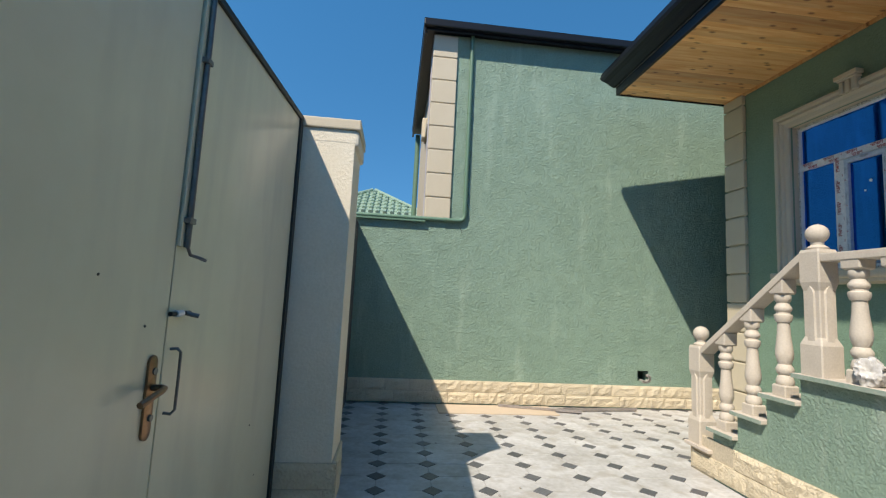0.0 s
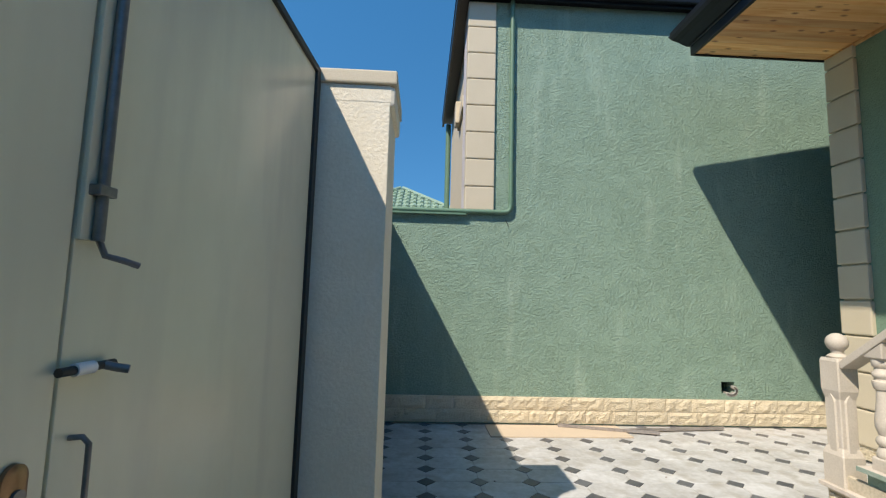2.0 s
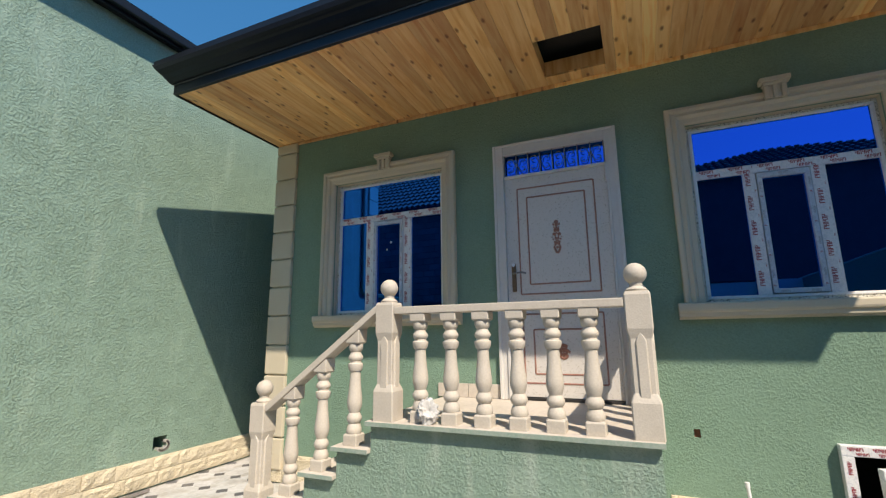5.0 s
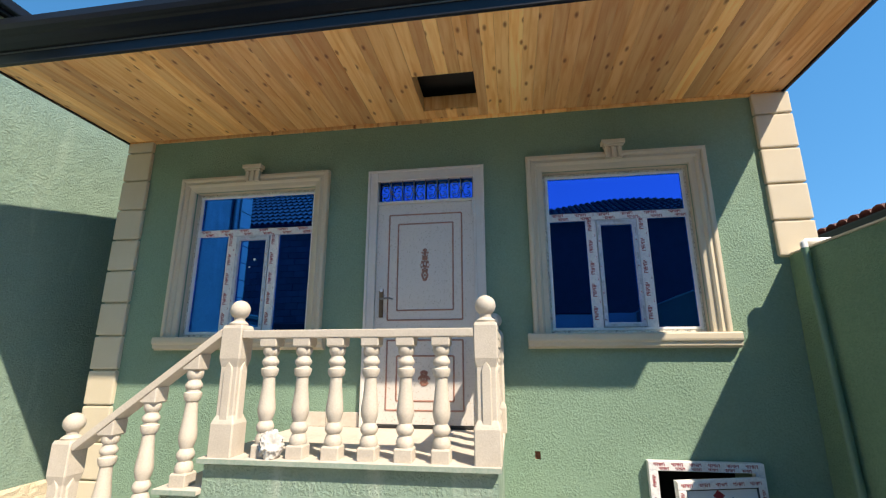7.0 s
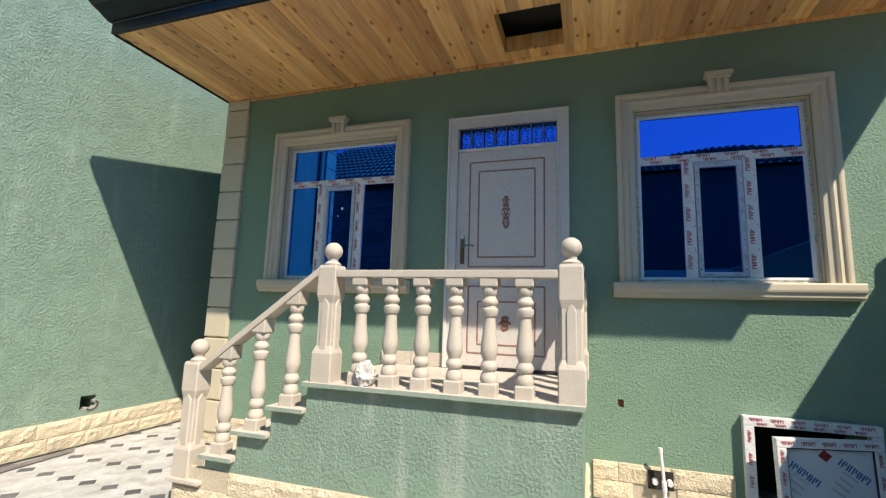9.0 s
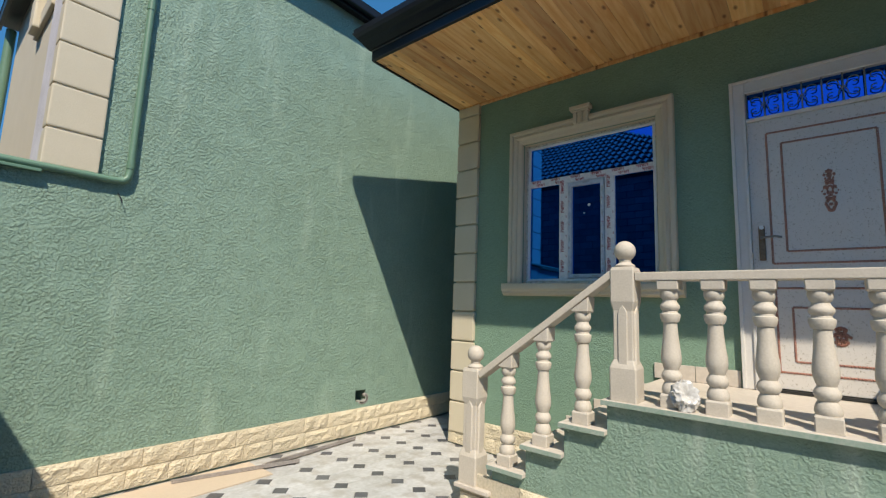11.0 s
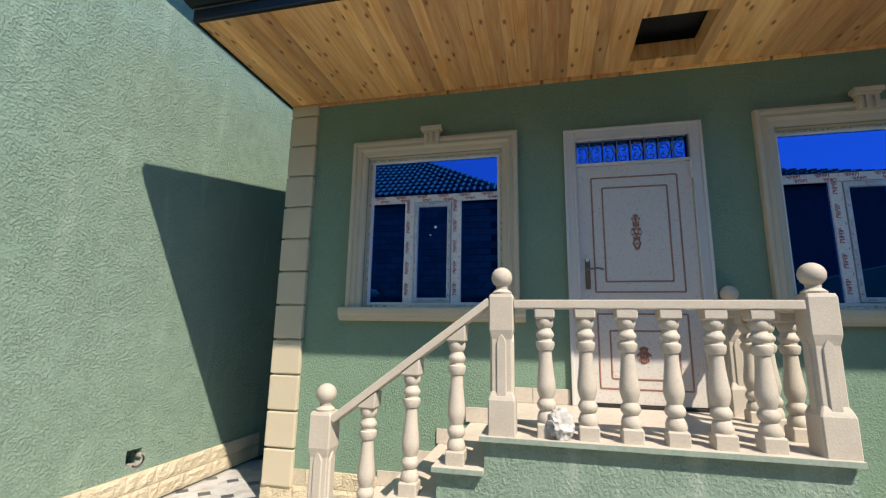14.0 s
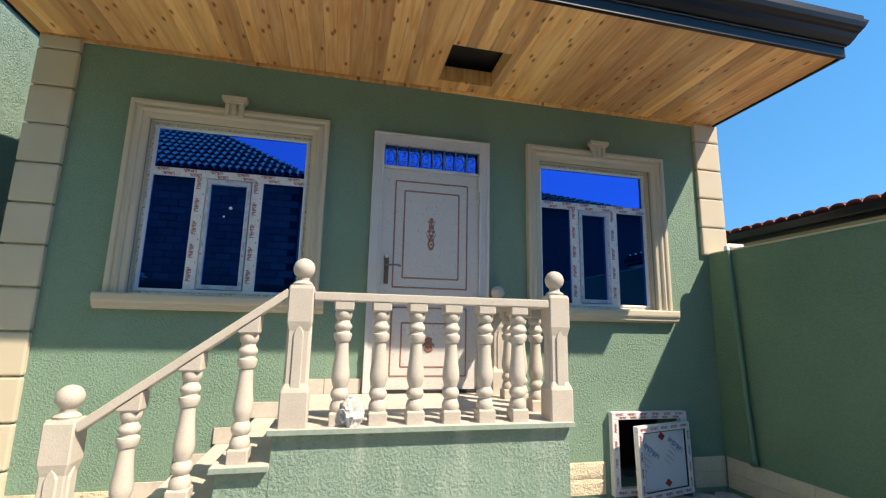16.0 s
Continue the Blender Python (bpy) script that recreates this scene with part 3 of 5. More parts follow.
# flashing, gutter pipe
dp = thing("downpipe", "green painted plastic downpipe turning along the wall top", "downpipe", (0.89, NORTH_Y - 0.04, 2.4))
bm = tube(bmesh.new(), [(0.893, NORTH_Y - 0.035, 5.06), (0.893, NORTH_Y - 0.035, 4.3), (0.893, NORTH_Y - 0.035, 2.48), (0.883, NORTH_Y - 0.035, 2.42), (0.848, NORTH_Y - 0.035, 2.39), (0.78, NORTH_Y - 0.035, 2.385), (-0.75, NORTH_Y - 0.035, 2.385)], 0.027, 14)
part("pipe", local(bm, dp), PIPE_GREEN, dp, smooth=True)
for z in (3.9, 2.50, 4.98):
    part("socket", local(tube(bmesh.new(), [(0.893, NORTH_Y - 0.035, z), (0.893, NORTH_Y - 0.035, z + 0.06)], 0.031, 14), dp), PIPE_GREEN, dp, smooth=True)
part("socket", local(tube(bmesh.new(), [(0.60, NORTH_Y - 0.035, 2.385), (0.66, NORTH_Y - 0.035, 2.385)], 0.031, 14), dp), PIPE_GREEN, dp, smooth=True)
structure("trim_wall_coping", boxed(-0.9, 0.365, NORTH_Y - 0.02, NORTH_Y + 0.3, 2.362, 2.375, 0.002), PIPE_GREEN, "green sheet metal coping on the low wall", "coping")
structure("trim_wall_channel", boxed(-0.9, 0.36, NORTH_Y - 0.065, NORTH_Y - 0.003, 2.335, 2.358, 0.004), PIPE_GREEN, "green metal channel below the coping", "metal channel")

# ---- south wall ----
structure("wall_south", boxed(-0.9, WALL_X - 0.003, SOUTH_Y - 0.2, SOUTH_Y, FLOOR, 2.40), STUCCO_FINE, "dark green rendered side wall of the yard", "stucco wall")
structure("trim_south_coping", boxed(-0.9, WALL_X - 0.004, SOUTH_Y - 0.215, SOUTH_Y + 0.012, 2.402, 2.418, 0.003), CREAM, "thin pale coping on the side wall", "coping")
base_course("base_course_south", 4.9, pose(WALL_X - 0.04, SOUTH_Y, 0, 0, 0, 180), 2, FLOOR + 0.05, "cream split-stone base along the side wall", 5)
sp = thing("drain_pipe", "dark green drain pipe with pale elbow on the side wall", "drain pipe", (3.72, SOUTH_Y + 0.05, 1.3))
part("pipe", local(tube(bmesh.new(), [(3.645, SOUTH_Y + 0.045, 0.36), (3.74, SOUTH_Y + 0.045, 2.40)], 0.028, 14), sp), PIPE_GREEN, sp, smooth=True)
part("elbow", local(tube(bmesh.new(), [(3.739, SOUTH_Y + 0.045, 2.38), (3.742, SOUTH_Y + 0.045, 2.44), (3.742, SOUTH_Y + 0.03, 2.452), (3.742, SOUTH_Y - 0.15, 2.454)], 0.027, 14), sp), PVC, sp, "pale plastic elbow", smooth=True)
part("foot", local(tube(bmesh.new(), [(3.647, SOUTH_Y + 0.045, 0.40), (3.645, SOUTH_Y + 0.045, 0.36), (3.63, SOUTH_Y + 0.075, 0.33)], 0.033, 14), sp), PIPE_GREEN, sp, smooth=True)

# southern neighbour with a tiled eave
sn = thing("tiled_house", "low cream house with brown-red roof tiles and dark gutter", "house", (3, -4.0, 0))
part("wall", local(boxed(1.7, 9, -7, -2.25, FLOOR, 2.74), sn), CREAM, sn)
part("fascia", local(boxed(1.5, 9.2, -2.10, -2.06, 2.66, 2.79, 0.003), sn), BLACK, sn)
part("gutter", local(boxed(1.5, 9.2, -2.05, -1.98, 2.70, 2.79, 0.02), sn), BLACK, sn)
part("soffit", local(boxed(1.5, 9.2, -2.25, -2.1, 2.66, 2.68), sn), CREAM, sn)
bm = bmesh.new()
n = 7
for k in range(n + 1):
    a = math.pi * k / n
    for yy, zz in ((0, 0), (-2.6, 0.40)):
        bm.verts.new((-0.075 + 0.075 * (1 - math.cos(a)), yy, zz + 0.055 * math.sin(a)))
bm.verts.ensure_lookup_table()
for k in range(n):
    bm.faces.new([bm.verts[i] for i in (2 * k, 2 * k + 1, 2 * k + 3, 2 * k + 2)])
bmesh.ops.solidify(bm, geom=bm.faces[:], thickness=0.012)
row = mesh_of("roof_tile", bm, ROOF_RED, True)
for k in range(50):
    ob = new("roof_tile", row)
    ob.parent = sn
    ob.location = Vector((1.6 + 0.15 * k, -2.0, 2.80)) - Vector(sn.location)
bm = bmesh.new()
vs = [bm.verts.new(p) for p in ((1.5, -2.02, 2.79), (9.1, -2.02, 2.79), (9.1, -4.6, 3.19), (1.5, -4.6, 3.19), (9.1, -7.2, 2.79), (1.5, -7.2, 2.79))]
bm.faces.new([vs[k] for k in (0, 1, 2, 3)])
bm.faces.new([vs[k] for k in (3, 2, 4, 5)])
bm.faces.new([vs[k] for k in (0, 3, 5)])
bm.faces.new([vs[k] for k in (1, 4, 2)])
bm.faces.new([vs[k] for k in (0, 5, 4, 1)])
part("roof", local(bm, sn), ROOF_RED, sn)

# ---- west wall, pillar and gate ----
structure("wall_west", boxed(-0.72, -0.52, 3.62, NORTH_Y - 0.003, FLOOR, 2.26), DARK_RENDER, "unplastered dark grey street wall", "street wall")
structure("wall_west_south", boxed(-0.95, -0.75, SOUTH_Y, -0.55, FLOOR, 2.40), CREAM_ROUGH, "cream rendered street wall beside the gate", "street wall")
pil = thing("gate_pillar", "cream rendered gate pillar with cap and stone foot", "pillar", (-0.48, 3.4, FLOOR))
part("shaft", local(boxed(-0.655, -0.305, 3.18, 3.60, FLOOR, 2.37, 0.004), pil), CREAM_ROUGH, pil)
part("lip", local(boxed(-0.66, -0.282, 3.1785, 3.625, 2.27, 2.37, 0.02), pil), CREAM_ROUGH, pil)
part("cap", local(boxed(-0.69, -0.275, 3.162, 3.635, 2.372, 2.438, 0.008), pil), CREAM, pil)
base_course("base_course_pillar", 0.38, pose(-0.655, 3.178, 0), 2, FLOOR + 0.08, "cream split-stone foot of the pillar", 8)
base_course("base_course_pillar_side", 0.44, pose(-0.303, 3.165, 0, 0, 0, 90), 2, FLOOR + 0.08, "cream split-stone foot of the pillar", 9)

gate = thing("gate", "closed olive grey sheet steel gate with two leaves", "gate", (-0.643, 3.165, FLOOR), rz=-3.98)
GT = 2.43
left = part("leaf", boxed(-0.04, 0.0, -3.75, -1.246, 0.06, GT, 0.003), GATE, gate)
right = part("leaf", boxed(-0.04, 0.0, -1.239, -0.046, 0.06, GT, 0.003), GATE, gate)
part("top_rail", boxed(-0.05, 0.012, -3.75, -0.0, GT + 0.001, GT + 0.032, 0.004), BLACK_PAINT, gate)
part("hinge_post", boxed(-0.05, 0.012, -0.045, 0.006, 0.02, GT, 0.003), BLACK_PAINT, gate)
# vertical drop bolt in its channel
rod = part("drop_bolt", tube(bmesh.new(), [(0.022, -1.215, 1.50), (0.022, -1.215, GT - 0.01)], 0.010, 10), STEEL, gate, smooth=True)
part("channel", boxed(0.001, 0.012, -1.242, -1.188, 1.50, GT - 0.005, 0.003), GATE, rod)
part("bracket", boxed(0.001, 0.034, -1.235, -1.195, 1.58, 1.60, 0.003), STEEL, rod)
part("bracket", boxed(0.001, 0.034, -1.235, -1.195, 2.15, 2.17, 0.003), STEEL, rod)
part("lever", tube(bmesh.new(), [(0.022, -1.215, 1.505), (0.030, -1.205, 1.475), (0.05, -1.185, 1.468), (0.065, -1.165, 1.460)], 0.006, 8), STEEL, rod, smooth=True)
slide = part("slide_bolt", tube(bmesh.new(), [(0.016, -1.260, 1.278), (0.016, -1.140, 1.278)], 0.008, 10), BLACK_PAINT, gate, smooth=True)
part("knob", tube(bmesh.new(), [(0.018, -1.165, 1.278), (0.035, -1.155, 1.272), (0.052, -1.146, 1.268)], 0.008, 10), STEEL, slide, smooth=True)
part("collar", tube(bmesh.new(), [(0.016, -1.230, 1.278), (0.016, -1.190, 1.278)], 0.0115, 10), PVC, slide, smooth=True)
part("pull_handle", tube(bmesh.new(), [(0.0, -1.205, 1.160), (0.022, -1.203, 1.162), (0.032, -1.20, 1.15), (0.033, -1.20, 1.06), (0.032, -1.20, 0.965), (0.022, -1.205, 0.952), (0.0, -1.207, 0.955)], 0.005, 10), STEEL, gate, smooth=True)
plate = bmesh.new()
n = 24
out = []
for k in range(n):
    a = 2 * math.pi * k / n
    out.append((0.022 * math.cos(a) * (1.0 if abs(math.sin(a)) < 0.9 else 0.8), 0.10 * (1 if math.sin(a) > 0 else -1) * (abs(math.sin(a)) > 0.05) + 0.028 * math.sin(a)))
ra = [plate.verts.new((0.001, -1.305 + u, 1.025 + v)) for u, v in out]
rb = [plate.verts.new((0.009, -1.305 + u, 1.025 + v)) for u, v in out]
rc = [plate.verts.new((0.013, -1.305 + 0.7 * u, 1.025 + 0.93 * v)) for u, v in out]
for p, q2 in ((ra, rb), (rb, rc)):
    for k in range(n):
        plate.faces.new((p[k], p[(k + 1) % n], q2[(k + 1) % n], q2[k]))
plate.faces.new(rc)
lock = part("lock_plate", plate, BRONZE, gate, "worn bronze lock plate", smooth=True)
part("lever_handle", tube(bmesh.new(), [(0.008, -1.305, 1.055), (0.040, -1.305, 1.056), (0.052, -1.312, 1.056), (0.057, -1.335, 1.052), (0.056, -1.375, 1.044), (0.052, -1.425, 1.030)], 0.010, 12), BRONZE, lock, smooth=True)
part("cylinder", tube(bmesh.new(), [(0.010, -1.305, 0.965), (0.020, -1.305, 0.965)], 0.010, 12), STEEL, lock, smooth=True)
part("cylinder", tube(bmesh.new(), [(0.010, -1.305, 1.105), (0.018, -1.305, 1.105)], 0.011, 12), STEEL, lock, smooth=True)
for u, z in ((-1.58, 1.39), (-1.36, 1.245), (-0.30, 0.42), (-0.42, 0.70), (-1.5, 0.55), (-1.9, 1.6)):
    part("paint_chip", tube(bmesh.new(), [(0.0, u, z), (0.002, u, z)], 0.004, 8), BLACK_PAINT, gate)

# ---- stairs and landing ----
SX = 2.705
STEPS = [(0.96, 1.29, 3.125), (0.775, 3.125, 3.405), (0.580, 3.405, 3.685), (0.385, 3.685, 3.955)]
stairs = thing("entrance_stairs", "green stuccoed landing and steps with pale marble treads", "stairs", (3.3, 2.6, FLOOR))
for top, y0, y1 in STEPS:
    part("step_body", local(boxed(SX, WALL_X - 0.002, y0 + 0.001, y1 - 0.001, FLOOR, top - 0.03), stairs), STUCCO_STAIN, stairs)
    part("tread", local(boxed(SX - 0.045, WALL_X - 0.003, y0 - (0.02 if y0 < 2 else 0.0), y1 + 0.022, top - 0.028, top, 0.004), stairs), MARBLE, stairs)
    part("tread_edge", local(boxed(SX - 0.05, SX - 0.046, y0 - (0.02 if y0 < 2 else 0.0), y1 + 0.022, top - 0.030, top - 0.002, 0.001), stairs), TREAD_EDGE, stairs, "edge smeared with green paint")
part("step_body", local(boxed(SX - 0.005, WALL_X - 0.002, 3.957, 4.235, FLOOR, 0.165), stairs), JOINT, stairs)
part("tread", local(boxed(SX - 0.05, WALL_X - 0.003, 3.957, 4.262, 0.165, 0.193, 0.004), stairs), MARBLE, stairs)
for y0, y1, z0 in ((2.575, 3.20, 0.962), (3.20, 3.44, 0.777), (3.44, 3.70, 0.582), (3.70, 3.97, 0.387), (3.97, 4.24, 0.195)):
    for a in ([(y0, y1)] if y1 - y0 < 0.5 else [(y0, (y0 + y1) / 2), ((y0 + y1) / 2, y1)]):
        part("skirting_tile", local(boxed(WALL_X - 0.016, WALL_X - 0.003, a[0] + 0.002, a[1] - 0.002 + 0.03 * (z0 < 0.9), z0, z0 + 0.125, 0.003), stairs), MARBLE, stairs)
base_course("base_course_stairs", 2.935, pose(SX, 4.225, 0, 0, 0, -90), 2, FLOOR + 0.02, "cream split-stone base below the stairs", 12, skip=((1, 0.0, 0.27),))
base_course("base_course_landing", 1.3, pose(SX + 0.02, 1.289, 0), 2, FLOOR + 0.02, "cream split-stone base below the landing", 13)
base_course("base_course_house", 1.02, pose(WALL_X, 1.235, 0, 0, 0, -90), 2, FLOOR + 0.05, "cream split-stone base of the house", 14, skip=((0, 0.42, 0.56),))
base_course("base_course_house_corner", 0.385, pose(WALL_X, -0.78, 0, 0, 0, -90), 2, FLOOR + 0.05, "cream split-stone base of the house", 15)
base_course("base_course_house_stairs", 1.18, pose(WALL_X, 5.43, 0, 0, 0, -90), 2, FLOOR + 0.012, "cream split-stone base of the house", 16, skip=((1, 0.0, 0.33),))


# ---- balustrade ----
def square_ring(bm, rings, at=(0, 0, 0)):
    """A square column through (half width, z), its edges chamfered a little."""
    made = []
    for h, z in rings:
        c = min(0.008, h * 0.1)
        pts = ((h - c, -h), (h, -h + c), (h, h - c), (h - c, h), (-h + c, h), (-h, h - c), (-h, -h + c), (-h + c, -h))
        made.append([bm.verts.new((at[0] + x, at[1] + y, at[2] + z)) for x, y in pts])
    for a, b in zip(made, made[1:]):
        for k in range(8):
            bm.faces.new((a[k], a[(k + 1) % 8], b[(k + 1) % 8], b[k]))
    bm.faces.new(made[0][::-1])
    bm.faces.new(made[-1])
    return bm


def newel(x, y, z0, h):
    p = thing("newel_post", "pale limestone newel post topped by a ball", "newel post", (x, y, z0), group="posts of the entrance balustrade")
    part("foot", square_ring(bmesh.new(), ((0.080, 0.0), (0.080, 0.195), (0.073, 0.215), (0.060, 0.245))), LIME, p)
    part("shaft", square_ring(bmesh.new(), ((0.060, 0.245), (0.060, h - 0.27), (0.064, h - 0.255), (0.073, h - 0.215), (0.073, h - 0.02), (0.066, h))), LIME, p)
    for k in range(4):
        bm = bmesh.new()
        lo, hi = 0.215, h - 0.235
        w = 0.030
        vs = [(-w, lo), (w, lo), (w, hi - 0.05), (w * 0.6, hi - 0.02), (0, hi), (-w * 0.6, hi - 0.02), (-w, hi - 0.05)]
        f0 = [bm.verts.new((0.0595, a, b)) for a, b in vs]
        f1 = [bm.verts.new((0.0705, a * 0.8, lo + (b - lo) * 0.97 + 0.006)) for a, b in vs]
        for i in range(len(vs)):
            bm.faces.new((f0[i], f0[(i + 1) % 7], f1[(i + 1) % 7], f1[i]))
        bm.faces.new(f1)
        bmesh.ops.rotate(bm, verts=bm.verts, cent=(0, 0, 0), matrix=Matrix.Rotation(k * math.pi / 2, 3, "Z"))
        part("raised_panel", bm, LIME, p)
    prof = [(0.058, h), (0.062, h + 0.012), (0.050, h + 0.022), (0.036, h + 0.032), (0.036, h + 0.045)]
    cz, r = h + 0.106, 0.065
    prof += [(r * math.cos(a), cz + r * math.sin(a)) for a in [radians(d) for d in range(-55, 90, 12)]] + [(0.004, cz + r)]
    part("ball", lathe(bmesh.new(), prof, 24), LIME, p, smooth=True)
    return p


newel(2.76, 3.02, 0.961, 0.815)
newel(2.76, 1.345, 0.961, 0.815)
newel(3.945, 1.335, 0.961, 0.815)
newel(2.76, 4.165, 0.194, 0.835)

BAL = [(0.044, 0.075), (0.049, 0.090), (0.048, 0.108), (0.041, 0.130), (0.034, 0.141), (0.043, 0.152), (0.0485, 0.168), (0.047, 0.182), (0.039, 0.197), (0.034, 0.206),
       (0.041, 0.226), (0.047, 0.250), (0.0485, 0.268), (0.047, 0.295), (0.042, 0.334), (0.036, 0.395), (0.0335, 0.445), (0.033, 0.462),
       (0.040, 0.465), (0.046, 0.480), (0.0495, 0.500), (0.048, 0.510), (0.038, 0.515), (0.036, 0.525), (0.045, 0.537), (0.048, 0.548), (0.045, 0.560), (0.037, 0.571), (0.033, 0.584), (0.042, 0.596), (0.0465, 0.612), (0.0465, 0.628), (0.043, 0.640)]


def baluster(h, slope=0.0):
    b = thing("baluster", "turned pale limestone baluster on a square foot", "baluster", group="balusters of the entrance")
    part("foot", square_ring(bmesh.new(), ((0.056, 0.0), (0.056, 0.068), (0.050, 0.078))), LIME, b)
    part("turned_shaft", lathe(bmesh.new(), [(r * 1.13, z if z < 0.1 else 0.1 + (z - 0.1) * (h - 0.155) / 0.54) for r, z in BAL], 22), LIME, b, smooth=True)
    bm = square_ring(bmesh.new(), ((0.050, h - 0.058), (0.058, h - 0.048), (0.060, h)))
    bm.verts.ensure_lookup_table()
    for v in bm.verts:
        if v.co.z > h - 0.01:
            v.co.z -= slope * v.co.y
    part("cap", bm, LIME, b)
    return b


first = baluster(0.728)
first.location = (2.76, 2.765, 0.961)
for yy in (2.535, 2.306, 2.077, 1.85, 1.625):
    copy_thing(first, pose(2.76, yy, 0.961))
for xx in (3.10, 3.39, 3.67):
    copy_thing(first, pose(xx, 1.340, 0.961))
R0, R1 = (4.095, 0.985), (3.09, 1.735)
SL = (R1[1] - R0[1]) / (R0[0] - R1[0])
for yy, z0 in ((3.30, 0.776), (3.585, 0.581), (3.865, 0.386)):
    low = R0[1] + SL * (R0[0] - yy) - 0.0365
    b = baluster(low - z0, SL)
    b.location = (2.76, yy, z0)
bm = boxed(2.695, 2.825, 1.42, 2.945, 1.690, 1.741, 0.006)
tagged(part("handrail", bm, LIME, None, "pale limestone handrail over the landing balusters"), category="handrail")
bm = boxed(2.832, 3.87, 1.278, 1.404, 1.690, 1.741, 0.006)
tagged(part("handrail", bm, LIME, None, "short pale limestone handrail returning to the wall"), category="handrail")
bm = bmesh.new()
ang = math.atan(SL)
ln = math.hypot(R0[0] - R1[0], R1[1] - R0[1])
box(bm, -0.063, 0.063, -ln / 2, ln / 2, -0.023, 0.023, 0.006)
bmesh.ops.transform(bm, verts=bm.verts, matrix=Matrix.Translation((2.76, (R0[0] + R1[0]) / 2, (R0[1] + R1[1]) / 2)) @ Matrix.Rotation(-ang, 4, "X"))
tagged(part("handrail", bm, LIME, None, "sloping pale limestone handrail beside the steps"), category="handrail")

# plastic bag on the landing edge: a limp shell with an open, folded mouth
bm = bmesh.new()
bmesh.ops.create_icosphere(bm, subdivisions=5, radius=1)
for v in bm.verts:
    d = v.co.normalized()
    fold = 1 - abs(noise.noise(d * 2.1 + Vector((3, 1, 7)))) * 0.5 + 0.10 * abs(noise.noise(d * 4.6)) - 0.04 * abs(noise.noise(d * 9.5 + Vector((1, 5, 2))))
    mouth = Vector((-0.62, -0.45, 0.45)).normalized().dot(d)
    if mouth > 0.72:
        fold *= 1 - 0.78 * (mouth - 0.72) / 0.28
    v.co = Vector((d.x * 0.075, d.y * (0.078 + 0.012 * d.z), d.z * 0.098)) * fold
    v.co.z = max(v.co.z, -0.070)
bag = tagged(part("plastic_bag", bm, BAG, None, "crumpled thin white plastic bag on the landing", True), category="plastic bag")
bag.location = (2.72, 2.69, 1.031)


# ---- windows ----
def u_sweep(prof, y0, y1, z0, z1):
    """A moulding round the top and both sides of an opening; prof: (inset from the outer edge, depth out of the wall)."""
    bm = bmesh.new()
    rows = []
    for i, d in prof:
        x = WALL_X - d
        rows.append([bm.verts.new(p) for p in ((x, y1 - i, z0), (x, y1 - i, z1 - i), (x, y0 + i, z1 - i), (x, y0 + i, z0))])
    for a, b in zip(rows, rows[1:]):
        for k in range(3):
            bm.faces.new((a[k], a[k + 1], b[k + 1], b[k]))
    bm.faces.new([r[0] for r in rows])
    bm.faces.new([r[3] for r in rows][::-1])
    return bm


def word(bm, x, y, z, along, size, letters=5):
    """A row of small upright bars, the size of a printed word."""
    for k in range(letters):
        mid = (k - (letters - 1) / 2) * size * 0.72
        # two thin strokes and a cross bar stand for one letter
        for u0, u1, v0, v1 in ((-0.32, -0.12, -0.5, 0.5), (0.10, 0.30, -0.5 if k % 2 else -0.05, 0.5), (-0.15, 0.15, -0.06 if k % 3 else 0.38, 0.06 if k % 3 else 0.5)):
            p0, p1, q0, q1 = mid + u0 * size, mid + u1 * size, v0 * size, v1 * size
            a = (y + p0, y + p1, z + q0, z + q1) if along == "y" else (y + q0, y + q1, z + p0, z + p1)
            bm.faces.new([bm.verts.new((x, p, q)) for p, q in ((a[0], a[2]), (a[1], a[2]), (a[1], a[3]), (a[0], a[3]))])
    return bm


GX = WALL_X + 0.085


